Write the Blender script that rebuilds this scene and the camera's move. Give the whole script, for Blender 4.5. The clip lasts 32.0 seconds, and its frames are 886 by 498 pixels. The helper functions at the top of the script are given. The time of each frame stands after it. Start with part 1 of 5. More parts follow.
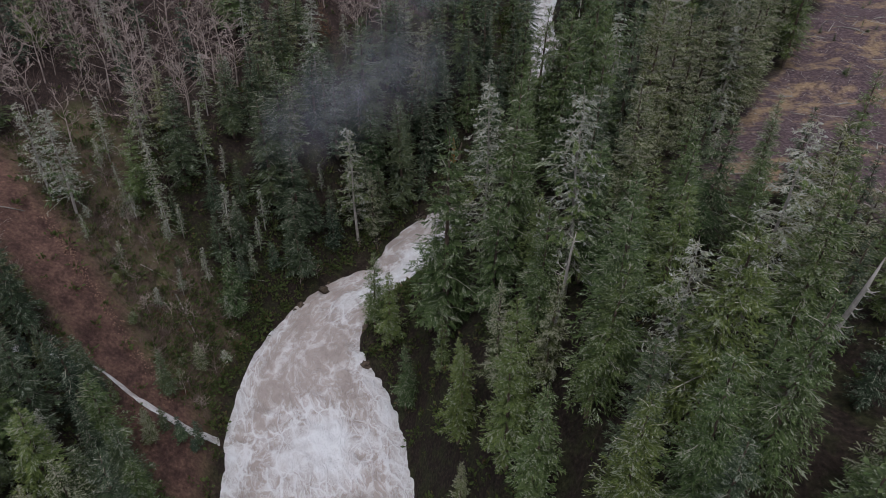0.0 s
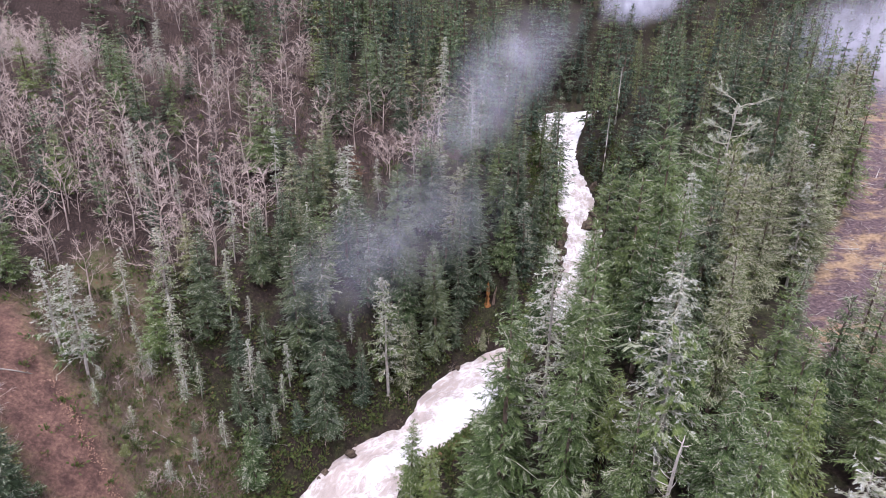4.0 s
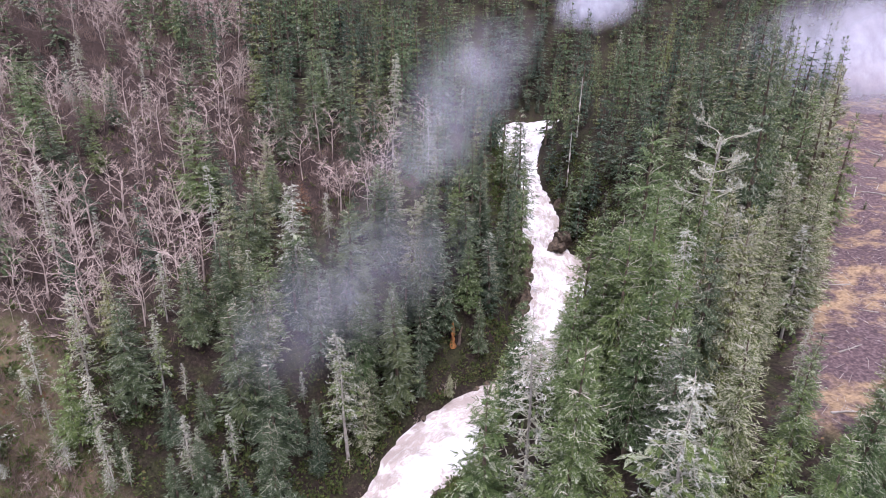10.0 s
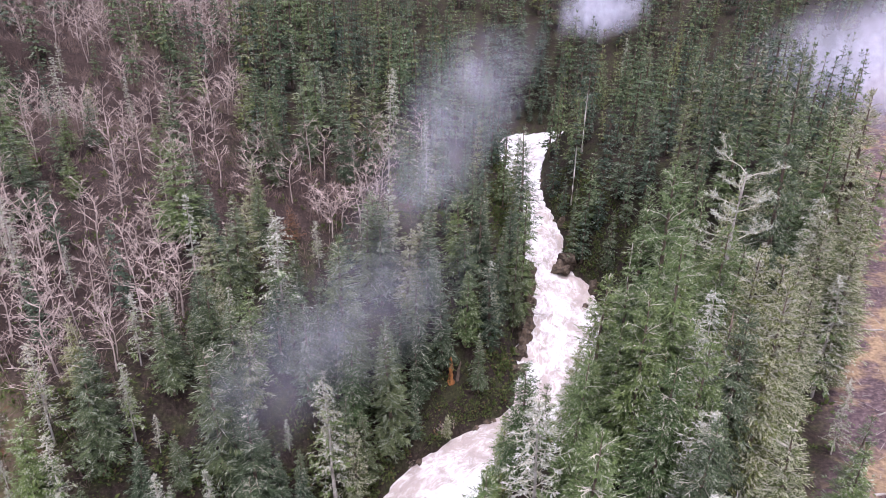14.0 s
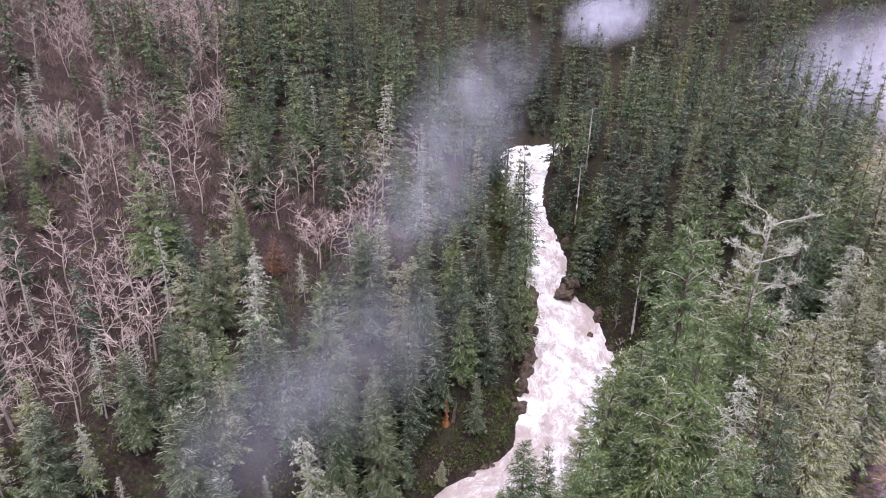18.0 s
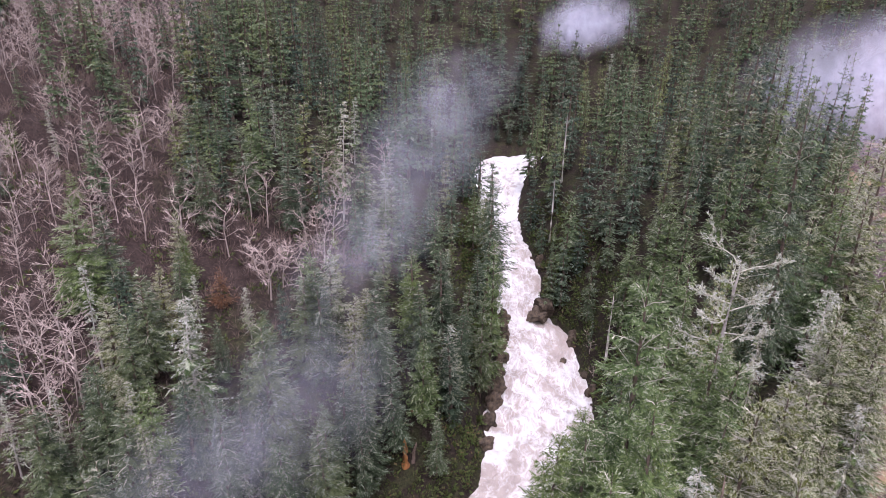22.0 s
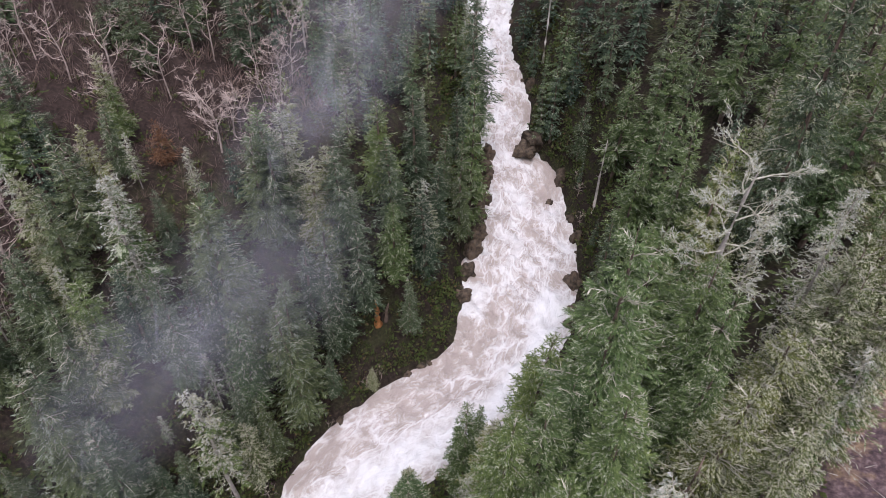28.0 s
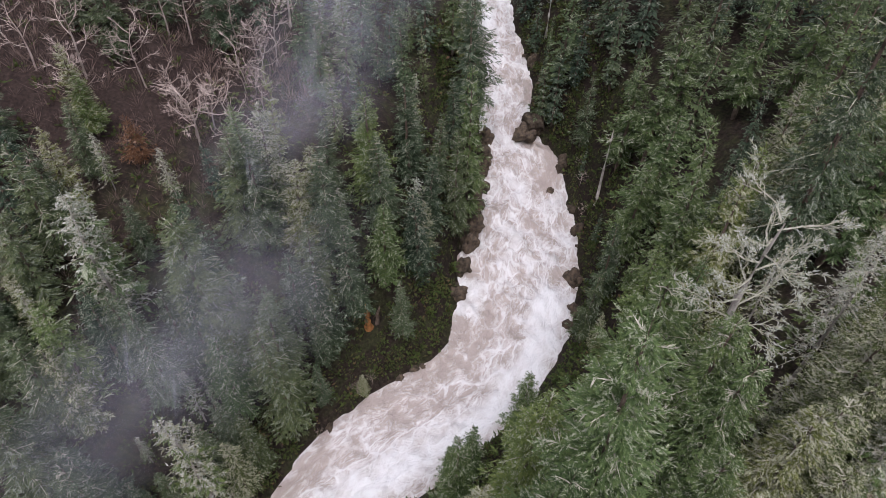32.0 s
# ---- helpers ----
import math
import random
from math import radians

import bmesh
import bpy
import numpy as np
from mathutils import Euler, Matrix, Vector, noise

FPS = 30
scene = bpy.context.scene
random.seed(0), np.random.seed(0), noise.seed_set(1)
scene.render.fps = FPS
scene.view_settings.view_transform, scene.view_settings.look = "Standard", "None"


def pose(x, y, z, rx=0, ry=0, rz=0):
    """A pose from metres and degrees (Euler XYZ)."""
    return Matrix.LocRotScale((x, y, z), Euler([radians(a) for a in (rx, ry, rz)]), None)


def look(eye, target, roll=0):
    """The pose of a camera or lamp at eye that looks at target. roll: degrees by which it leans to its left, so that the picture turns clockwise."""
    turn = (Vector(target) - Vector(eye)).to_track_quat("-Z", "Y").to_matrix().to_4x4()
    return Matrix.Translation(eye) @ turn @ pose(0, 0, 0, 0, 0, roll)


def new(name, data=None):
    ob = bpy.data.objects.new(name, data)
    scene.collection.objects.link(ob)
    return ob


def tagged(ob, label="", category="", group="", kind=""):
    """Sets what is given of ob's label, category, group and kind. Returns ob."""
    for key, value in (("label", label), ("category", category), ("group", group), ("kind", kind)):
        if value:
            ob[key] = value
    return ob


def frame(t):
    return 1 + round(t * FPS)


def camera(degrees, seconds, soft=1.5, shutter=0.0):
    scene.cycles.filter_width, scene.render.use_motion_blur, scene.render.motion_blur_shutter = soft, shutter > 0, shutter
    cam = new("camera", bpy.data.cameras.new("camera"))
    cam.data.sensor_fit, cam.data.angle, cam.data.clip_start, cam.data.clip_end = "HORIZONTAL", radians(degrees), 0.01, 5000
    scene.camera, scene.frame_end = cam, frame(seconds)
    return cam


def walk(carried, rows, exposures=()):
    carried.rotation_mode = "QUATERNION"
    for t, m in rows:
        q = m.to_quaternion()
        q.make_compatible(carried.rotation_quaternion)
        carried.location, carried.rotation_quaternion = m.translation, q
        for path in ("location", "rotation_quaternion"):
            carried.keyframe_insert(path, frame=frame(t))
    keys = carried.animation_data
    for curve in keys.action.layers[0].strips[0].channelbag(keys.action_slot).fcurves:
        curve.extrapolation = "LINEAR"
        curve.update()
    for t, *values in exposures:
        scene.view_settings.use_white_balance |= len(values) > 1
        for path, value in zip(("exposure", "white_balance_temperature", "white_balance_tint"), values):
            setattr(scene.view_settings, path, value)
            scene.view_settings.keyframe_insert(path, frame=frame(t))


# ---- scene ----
cam = camera(68.5, 32.0, soft=0.8)
METRES, EYE, TILT, LEAN, TURN = 120.0, 116.0, -24.0, 0.0, 0.0
ROWS = [
    (0.0, 0.0, 0.0, 0.0, 0.28, -10.35, -1.55),
    (0.5, -0.0164, 0.0146, 0.0076, 0.23, -6.78, -1.52),
    (1.0, -0.0292, 0.0292, 0.0139, 0.33, -3.41, -1.52),
    (1.5, -0.041, 0.0444, 0.021, 0.48, -0.37, -1.62),
    (2.0, -0.0521, 0.0588, 0.0282, 0.56, 0.11, -1.73),
    (2.5, -0.0603, 0.0721, 0.0358, 0.59, 0.13, -1.77),
    (3.0, -0.0688, 0.0867, 0.0455, 0.62, 0.11, -1.78),
    (3.5, -0.0753, 0.0993, 0.0541, 0.63, 0.08, -1.79),
    (5.5, -0.0962, 0.1483, 0.0893, 0.74, -0.08, -1.85),
    (6.0, -0.098, 0.1596, 0.097, 0.55, -0.08, -1.71),
    (6.5, -0.0984, 0.1701, 0.1047, -0.68, -0.04, -1.02),
    (7.0, -0.0974, 0.1811, 0.1125, -1.99, -0.03, -0.28),
    (7.5, -0.0947, 0.1921, 0.1196, -2.87, -0.02, 0.25),
    (8.0, -0.0924, 0.2024, 0.1276, -2.89, -0.04, 0.27),
    (8.5, -0.0895, 0.2136, 0.1348, -2.88, -0.03, 0.29),
    (9.0, -0.0869, 0.2248, 0.1427, -2.91, -0.03, 0.32),
    (9.5, -0.0847, 0.2364, 0.1512, -2.94, -0.07, 0.36),
    (10.0, -0.0824, 0.248, 0.1596, -2.91, -0.07, 0.35),
    (10.5, -0.0802, 0.2597, 0.168, -2.85, -0.06, 0.33),
    (11.0, -0.0781, 0.2713, 0.1762, -2.82, -0.05, 0.31),
    (11.5, -0.0761, 0.2829, 0.1844, -2.83, -0.06, 0.3),
    (12.0, -0.0744, 0.2948, 0.1929, -2.84, -0.05, 0.3),
    (12.5, -0.0726, 0.3071, 0.2009, -2.83, -0.02, 0.3),
    (13.0, -0.0711, 0.3194, 0.2103, -2.82, -0.05, 0.29),
    (13.5, -0.0696, 0.3318, 0.2192, -2.8, -0.05, 0.27),
    (14.0, -0.0679, 0.3443, 0.2282, -2.77, -0.05, 0.24),
    (14.5, -0.0663, 0.3566, 0.237, -2.74, -0.06, 0.21),
    (16.5, -0.0603, 0.4064, 0.274, -2.66, -0.11, 0.13),
    (17.0, -0.0565, 0.4187, 0.2828, -2.58, -0.1, 0.13),
    (17.5, -0.0513, 0.4307, 0.2915, -2.52, -0.08, 0.13),
    (18.0, -0.0448, 0.442, 0.3004, -2.47, -0.1, 0.12),
    (18.5, -0.0367, 0.4532, 0.3087, -2.38, -0.09, 0.11),
    (19.0, -0.0273, 0.4637, 0.3163, -2.78, -0.08, 0.35),
    (19.5, -0.0168, 0.4735, 0.3236, -3.14, -0.08, 0.6),
    (20.0, -0.0053, 0.4835, 0.3303, -3.14, -0.08, 0.6),
    (20.5, 0.0046, 0.4935, 0.3369, -3.16, -0.08, 0.58),
    (21.0, 0.0129, 0.5036, 0.3439, -3.2, -0.07, 0.57),
    (21.5, 0.0202, 0.5141, 0.3517, -3.25, -0.08, 0.56),
    (22.0, 0.0269, 0.5252, 0.3598, -3.28, -0.08, 0.57),
    (22.5, 0.0332, 0.5368, 0.3682, -3.33, -0.08, 0.6),
    (23.0, 0.0387, 0.5485, 0.3772, -3.37, -0.08, 0.62),
    (23.5, 0.0441, 0.5605, 0.3863, -3.4, -0.09, 0.63),
    (24.0, 0.0492, 0.5727, 0.3955, -3.4, -0.09, 0.63),
    (24.5, 0.0538, 0.585, 0.4045, -3.42, -0.22, 0.62),
    (26.5, 0.0736, 0.6361, 0.4391, -3.45, -9.71, 0.67),
    (27.0, 0.0771, 0.6489, 0.4483, -3.51, -12.69, 0.68),
    (27.5, 0.0804, 0.662, 0.4573, -3.54, -15.64, 0.66),
    (28.0, 0.0842, 0.6754, 0.4657, -3.53, -18.54, 0.65),
    (28.5, 0.0872, 0.6884, 0.475, -3.54, -21.12, 0.63),
    (29.0, 0.09, 0.701, 0.4837, -3.52, -22.56, 0.57),
    (29.5, 0.093, 0.7133, 0.4922, -3.45, -22.67, 0.51),
    (30.0, 0.0949, 0.7245, 0.5005, -3.42, -22.7, 0.45),
    (30.5, 0.0969, 0.735, 0.5082, -3.38, -22.71, 0.39),
    (31.0, 0.0984, 0.7454, 0.5148, -3.39, -22.7, 0.36),
    (31.5, 0.0998, 0.7567, 0.521, -3.41, -22.7, 0.35),
    (32.0, 0.1012, 0.7686, 0.5274, -3.44, -22.68, 0.36),
]
walk(cam, [(t, pose(0, 0, EYE, TILT, LEAN, TURN) @ pose(METRES * x, METRES * y, METRES * z, 90 + pitch, roll, yaw)) for t, x, y, z, yaw, pitch, roll in ROWS], [(0.0, -0.25, 5800, 14), (0.2, 0.3, 5800, 14), (1.0, 0.82, 5780, 18), (2.0, 1.27, 5780, 22), (13.0, 1.37, 5810, 28), (20.0, 1.22, 5850, 30), (24.0, 1.08, 5850, 28), (28.0, 0.76, 5960, 21), (32.0, 0.58, 6010, 19)])

# ---- world and light: a low overcast winter sky ----
world = bpy.data.worlds.new("overcast_sky")
scene.world = world
world.use_nodes = True
wn = world.node_tree.nodes
sky = wn.new("ShaderNodeTexSky")
sky.sky_type = "NISHITA"
sky.sun_disc = False
sky.sun_elevation, sky.sun_rotation = radians(70), radians(180)
sky.air_density, sky.dust_density, sky.ozone_density = 1.0, 5.0, 1.0
grey_veil = wn.new("ShaderNodeHueSaturation")
grey_veil.inputs["Saturation"].default_value = 0.25
world.node_tree.links.new(sky.outputs[0], grey_veil.inputs["Color"])
world.node_tree.links.new(grey_veil.outputs[0], wn["Background"].inputs["Color"])
wn["Background"].inputs["Strength"].default_value = 0.15
sun = new("sun", bpy.data.lights.new("sun", "SUN"))
sun.data.energy, sun.data.angle, sun.data.color = 0.7, radians(50), (1.0, 0.96, 0.92)
sun.matrix_world = look((0, -70, 200), (0, 0, 0))

# ---- plan: the river's middle line (x, y, half width, level) and the land on both sides ----
STATIONS = [
    (-18, -60, 22, -15), (-19, 30, 21, -10), (-22, 70, 20, -6.5), (-28, 98, 20, -4), (-34, 120, 14, -2.3),
    (-28, 142, 9.5, -0.5), (-15.5, 153, 7.6, 1.2), (-6, 166.5, 10.8, 3), (7.5, 176, 13.2, 5), (27.5, 189.5, 12.2, 7.2),
    (37, 206, 14.5, 9), (41, 224, 16, 10.6), (44.5, 243, 13, 12.5), (45.5, 258, 11.7, 15), (42, 271, 7.8, 17.8),
    (45, 288, 8.5, 21), (45, 306, 7.6, 24), (44, 322, 7.4, 27), (45, 345, 9, 31), (51, 378, 13, 37),
    (66, 389, 9, 38), (84, 393, 8, 39), (106, 396, 8, 41),
]


def glide(values, per=12):
    """Catmull-Rom through the rows of values."""
    p = np.array(values, float)
    p = np.vstack([2 * p[0] - p[1], p, 2 * p[-1] - p[-2]])
    out = []
    for i in range(1, len(p) - 2):
        for k in range(per):
            u = k / per
            a, b, c, d = p[i - 1], p[i], p[i + 1], p[i + 2]
            out.append(0.5 * (2 * b + (c - a) * u + (2 * a - 5 * b + 4 * c - d) * u * u + (3 * b - a - 3 * c + d) * u ** 3))
    return np.array(out)


LINE = glide(STATIONS)
DIRS = np.gradient(LINE[:, :2], axis=0)
DIRS /= np.linalg.norm(DIRS, axis=1)[:, None]


def river(x, y):
    """Distance from the water's edge (negative in the water), side (-1 the western bank, 1 the eastern), water level."""
    x, y = np.atleast_1d(np.asarray(x, float)), np.atleast_1d(np.asarray(y, float))
    d2 = (x[:, None] - LINE[None, :, 0]) ** 2 + (y[:, None] - LINE[None, :, 1]) ** 2
    k = np.argmin(np.sqrt(d2) - LINE[None, :, 2], axis=1)
    dx, dy = x - LINE[k, 0], y - LINE[k, 1]
    side = np.sign(DIRS[k, 1] * dx - DIRS[k, 0] * dy)
    return np.sqrt(d2[np.arange(len(k)), k]) - LINE[k, 2], np.where(side == 0, 1, side), LINE[k, 3]


def ramp(v, a, b):
    u = np.clip((v - a) / (b - a), 0, 1)
    return u * u * (3 - 2 * u)


def waves(x, y, s, seed=0.0):
    """Smooth, uneven bumps about s metres long, from -1 to 1."""
    a, b = x / s + seed, y / s - seed
    return (np.sin(a * 2.1 + 1.3 * np.sin(b * 1.7)) + np.sin(b * 2.4 + 1.1 * np.sin(a * 1.9 + 2)) + 0.6 * np.sin((a + b) * 3.7 + np.sin(a * 4.1))) / 2.6


def land(x, y):
    """Height of the ground."""
    x, y = np.atleast_1d(np.asarray(x, float)), np.atleast_1d(np.asarray(y, float))
    d, side, level = river(x, y)
    west = np.interp(d, [0, 3, 8, 15, 30, 50, 80, 120, 200, 400, 1500], [0.4, 4, 9, 15, 29, 43, 59, 73, 90, 120, 200])
    west = west * (1 - 0.25 * ramp(y, 225, 310))
    west = west + 11 * ramp(d, 0, 4) * (1 - ramp(d, 14, 50)) * ramp(y, 212, 236) * (1 - ramp(y, 320, 345))
    west = west + 10 * ramp(d, 7, 20) * (1 - ramp(d, 32, 62)) * ramp(y, 140, 165) * (1 - ramp(y, 225, 260))
    top = 59 + 0.03 * (y - 150) + 0.02 * (x - 70)
    inner = d * (1 - 0.55 * ramp(y, 95, 122) * (1 - ramp(y, 165, 185)) * (1 - ramp(d, 14, 30)))
    east = (top - level) * np.interp(inner, [0, 3, 6, 12, 25, 40, 60, 85, 200], [0.01, 0.13, 0.26, 0.5, 0.82, 0.94, 0.99, 1, 1])
    dry = level + np.where(side < 0, west, east)
    dry = dry + 55 * ramp(y, 420, 760) + 90 * ramp(np.abs(x), 300, 1200) * ramp(y, 200, 500)
    rough = np.clip(d / 12, 0, 1)
    dry = dry + rough * (1.3 * waves(x, y, 19) + 0.5 * waves(x, y, 6, 3.0)) + np.clip(d / 3, 0, 1) * 0.25 * waves(x, y, 2.3, 7.0)
    return np.where(d < 0, level - 0.3 - 1.5 * np.clip(-d / 3, 0, 1), dry)


def clearing(x, y):
    """1 inside the logged field east of the belt of trees, else 0."""
    edge = 62 + 0.62 * (y - 135) + 5 * waves(x, y, 25, 1.0)
    edge = np.where(y < 113, 48.4 + 1.8 * (113 - y), edge)
    return ramp(x - edge, -2, 4) * (1 - ramp(y, 395, 430)) * ramp(y, 60, 75)


def slide(x, y):
    """Bare soil and open scrub on the slope west of the bend, each from 0 to 1."""
    d, side, level = river(x, y)
    n = (x + 98) * 0.65 + (y - 127) * 0.76 + 2.5 * waves(x, y, 14, 2.0)
    west = np.where(side < 0, 1, 0) * ramp(d, 0.5, 5) * (1 - ramp(d, 58, 66))
    return west * ramp(n, -9, -6) * (1 - ramp(n, 3, 7)), west * ramp(n, -11, -7) * (1 - ramp(n, 26, 34))

# ---- materials ----
def material(name, rough=0.85, spec=0.25):
    m = bpy.data.materials.new(name)
    m.use_nodes = True
    b = m.node_tree.nodes["Principled BSDF"]
    b.inputs["Roughness"].default_value = rough
    b.inputs["Specular IOR Level"].default_value = spec
    return m, m.node_tree, b


def node(tree, kind, **inputs):
    n = tree.nodes.new("ShaderNode" + kind)
    for k, v in inputs.items():
        n.inputs[k.replace("_", " ")].default_value = v
    return n


def ramp_node(tree, source, stops):
    r = tree.nodes.new("ShaderNodeValToRGB")
    while len(r.color_ramp.elements) < len(stops):
        r.color_ramp.elements.new(0.5)
    for e, (p, c) in zip(r.color_ramp.elements, stops):
        e.position, e.color = p, (*c, 1)
    tree.links.new(source, r.inputs[0])
    return r.outputs[0]


def mix(tree, factor, a, b, blend="MIX"):
    m = tree.nodes.new("ShaderNodeMix")
    m.data_type, m.blend_type = "RGBA", blend
    for sock, v in ((m.inputs[0], factor), (m.inputs[6], a), (m.inputs[7], b)):
        if isinstance(v, (int, float)):
            sock.default_value = v
        elif isinstance(v, tuple):
            sock.default_value = (*v, 1)
        else:
            tree.links.new(v, sock)
    return m.outputs[2]


def maths(tree, op, a, b=0.0):
    m = tree.nodes.new("ShaderNodeMath")
    m.operation = op
    for sock, v in ((m.inputs[0], a), (m.inputs[1], b)):
        if isinstance(v, (int, float)):
            sock.default_value = v
        else:
            tree.links.new(v, sock)
    return m.outputs[0]


def noise_at(tree, scale, detail=4.0, coords=None, rough=0.6):
    n = node(tree, "TexNoise", Scale=scale, Detail=detail, Roughness=rough)
    if coords is None:
        coords = tree.nodes.new("ShaderNodeNewGeometry").outputs["Position"]
    tree.links.new(coords, n.inputs["Vector"])
    return n.outputs[0]


def bump(tree, b, height, strength, distance):
    n = node(tree, "Bump", Strength=strength, Distance=distance)
    tree.links.new(height, n.inputs["Height"])
    tree.links.new(n.outputs[0], b.inputs["Normal"])


def foliage(name, greens, pale, share, combs=15.0, gaps=0.5, tuft=2.6):
    """Needles: each spray its own green, some sprays hung with pale lichen, each tree its own tone."""
    m, t, b = material(name, 0.75, 0.2)
    island = t.nodes.new("ShaderNodeNewGeometry").outputs["Random Per Island"]
    whole = t.nodes.new("ShaderNodeObjectInfo").outputs["Random"]
    tone = node(t, "Attribute")
    tone.attribute_name = "tone"
    one = maths(t, "FRACT", maths(t, "ADD", whole, tone.outputs["Fac"]))
    tufts = noise_at(t, tuft, 5, None, 0.7)
    shade = maths(t, "ADD", maths(t, "MULTIPLY", island, 0.4), maths(t, "MULTIPLY", maths(t, "SUBTRACT", tufts, 0.3), 1.75))
    spray = ramp_node(t, shade, [(0.1, greens[0]), (0.5, greens[1]), (0.95, greens[2])])
    tint = ramp_node(t, one, [(0, (0.52, 0.62, 0.58)), (0.25, (0.98, 1.0, 0.86)), (0.45, (0.66, 0.72, 0.62)), (0.65, (1.4, 1.3, 0.95)), (0.85, (0.8, 0.9, 0.85)), (1, (1.1, 1.02, 0.7))])
    green = mix(t, 1.0, spray, tint, "MULTIPLY")
    # spray bases darkened, tips paled: new growth plus lit ends put into the colour
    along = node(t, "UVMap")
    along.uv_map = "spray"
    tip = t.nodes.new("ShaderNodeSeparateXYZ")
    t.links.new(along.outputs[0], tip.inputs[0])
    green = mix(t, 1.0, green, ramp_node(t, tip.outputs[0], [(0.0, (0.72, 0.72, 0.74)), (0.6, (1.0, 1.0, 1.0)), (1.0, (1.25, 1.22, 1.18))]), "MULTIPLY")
    hung = maths(t, "ADD", maths(t, "MULTIPLY", maths(t, "FRACT", maths(t, "MULTIPLY", island, 37.0)), 0.5), noise_at(t, 4.5, 3, None, 0.6))
    lichen = ramp_node(t, hung, [(1.02 - share * 1.6, (0, 0, 0)), (1.08 - share * 1.6, (1, 1, 1))])
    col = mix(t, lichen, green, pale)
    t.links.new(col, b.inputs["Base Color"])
    thin = t.nodes.new("ShaderNodeBsdfTranslucent")
    t.links.new(col, thin.inputs["Color"])
    both = node(t, "MixShader", Fac=0.22)
    t.links.new(b.outputs[0], both.inputs[1])
    t.links.new(thin.outputs[0], both.inputs[2])
    if not gaps:
        t.links.new(both.outputs[0], t.nodes["Material Output"].inputs["Surface"])
        return m
    # each spray is a ragged comb of twiglets with gaps between them
    uv = node(t, "UVMap")
    uv.uv_map = "spray"
    xyz = t.nodes.new("ShaderNodeSeparateXYZ")
    t.links.new(uv.outputs[0], xyz.inputs[0])
    aside = maths(t, "ABSOLUTE", xyz.outputs[1])
    teeth = maths(t, "FRACT", maths(t, "ADD", maths(t, "SUBTRACT", maths(t, "MULTIPLY", xyz.outputs[0], combs), maths(t, "MULTIPLY", aside, combs * 0.3)), maths(t, "MULTIPLY", island, 9.0)))
    ragged = maths(t, "ADD", maths(t, "MULTIPLY", teeth, 0.75), maths(t, "MULTIPLY", noise_at(t, 5.0, 2, None, 0.6), 0.6))
    solid = maths(t, "MAXIMUM", maths(t, "GREATER_THAN", ragged, gaps + 0.12), maths(t, "LESS_THAN", aside, 0.12))
    clear = t.nodes.new("ShaderNodeBsdfTransparent")
    cut = t.nodes.new("ShaderNodeMixShader")
    t.links.new(solid, cut.inputs[0])
    t.links.new(clear.outputs[0], cut.inputs[1])
    t.links.new(both.outputs[0], cut.inputs[2])
    t.links.new(cut.outputs[0], t.nodes["Material Output"].inputs["Surface"])
    return m


def bark(name, dark, light, scale):
    m, t, b = material(name, 0.9, 0.2)
    n = noise_at(t, scale, 5)
    whole = t.nodes.new("ShaderNodeObjectInfo").outputs["Random"]
    col = ramp_node(t, n, [(0.3, dark), (0.7, light)])
    col = mix(t, 1.0, col, ramp_node(t, whole, [(0, (0.8, 0.78, 0.76)), (1, (1.15, 1.1, 1.08))]), "MULTIPLY")
    t.links.new(col, b.inputs["Base Color"])
    bump(t, b, n, 0.5, 0.1)
    return m


FIR_GREENS = ((0.04, 0.064, 0.024), (0.09, 0.128, 0.045), (0.175, 0.212, 0.088))
HEMLOCK_GREENS = ((0.03, 0.045, 0.027), (0.057, 0.078, 0.044), (0.104, 0.13, 0.076))
CEDAR_GREENS = ((0.05, 0.064, 0.022), (0.09, 0.106, 0.036), (0.16, 0.168, 0.065))
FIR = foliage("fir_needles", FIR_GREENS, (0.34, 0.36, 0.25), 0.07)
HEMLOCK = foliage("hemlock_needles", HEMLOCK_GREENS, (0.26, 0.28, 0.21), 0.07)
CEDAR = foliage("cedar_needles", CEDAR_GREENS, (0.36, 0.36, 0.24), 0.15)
# distance haze put into the colour: paler, bluer greens with less contrast
HAZED_FIR = foliage("distant_fir_needles", ((0.05, 0.074, 0.038), (0.082, 0.112, 0.056), (0.125, 0.158, 0.084)), (0.3, 0.32, 0.22), 0.045, 5.0, 0.0, 0.8)
HAZED_HEMLOCK = foliage("distant_hemlock_needles", ((0.038, 0.058, 0.04), (0.062, 0.086, 0.058), (0.096, 0.124, 0.086)), (0.24, 0.26, 0.2), 0.045, 5.0, 0.0, 0.8)
HAZED_CEDAR = foliage("distant_cedar_needles", ((0.062, 0.078, 0.034), (0.1, 0.118, 0.05), (0.15, 0.165, 0.08)), (0.33, 0.33, 0.22), 0.045, 5.0, 0.0, 0.8)
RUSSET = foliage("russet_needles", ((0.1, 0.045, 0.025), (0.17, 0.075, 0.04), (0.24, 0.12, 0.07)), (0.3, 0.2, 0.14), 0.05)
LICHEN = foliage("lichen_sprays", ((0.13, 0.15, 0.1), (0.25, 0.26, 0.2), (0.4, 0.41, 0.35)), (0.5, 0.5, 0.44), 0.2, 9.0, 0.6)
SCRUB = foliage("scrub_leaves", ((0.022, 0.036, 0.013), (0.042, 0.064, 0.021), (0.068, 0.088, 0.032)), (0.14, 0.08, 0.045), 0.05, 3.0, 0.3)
BARK = bark("brown_bark", (0.06, 0.045, 0.035), (0.17, 0.13, 0.1), 1.2)
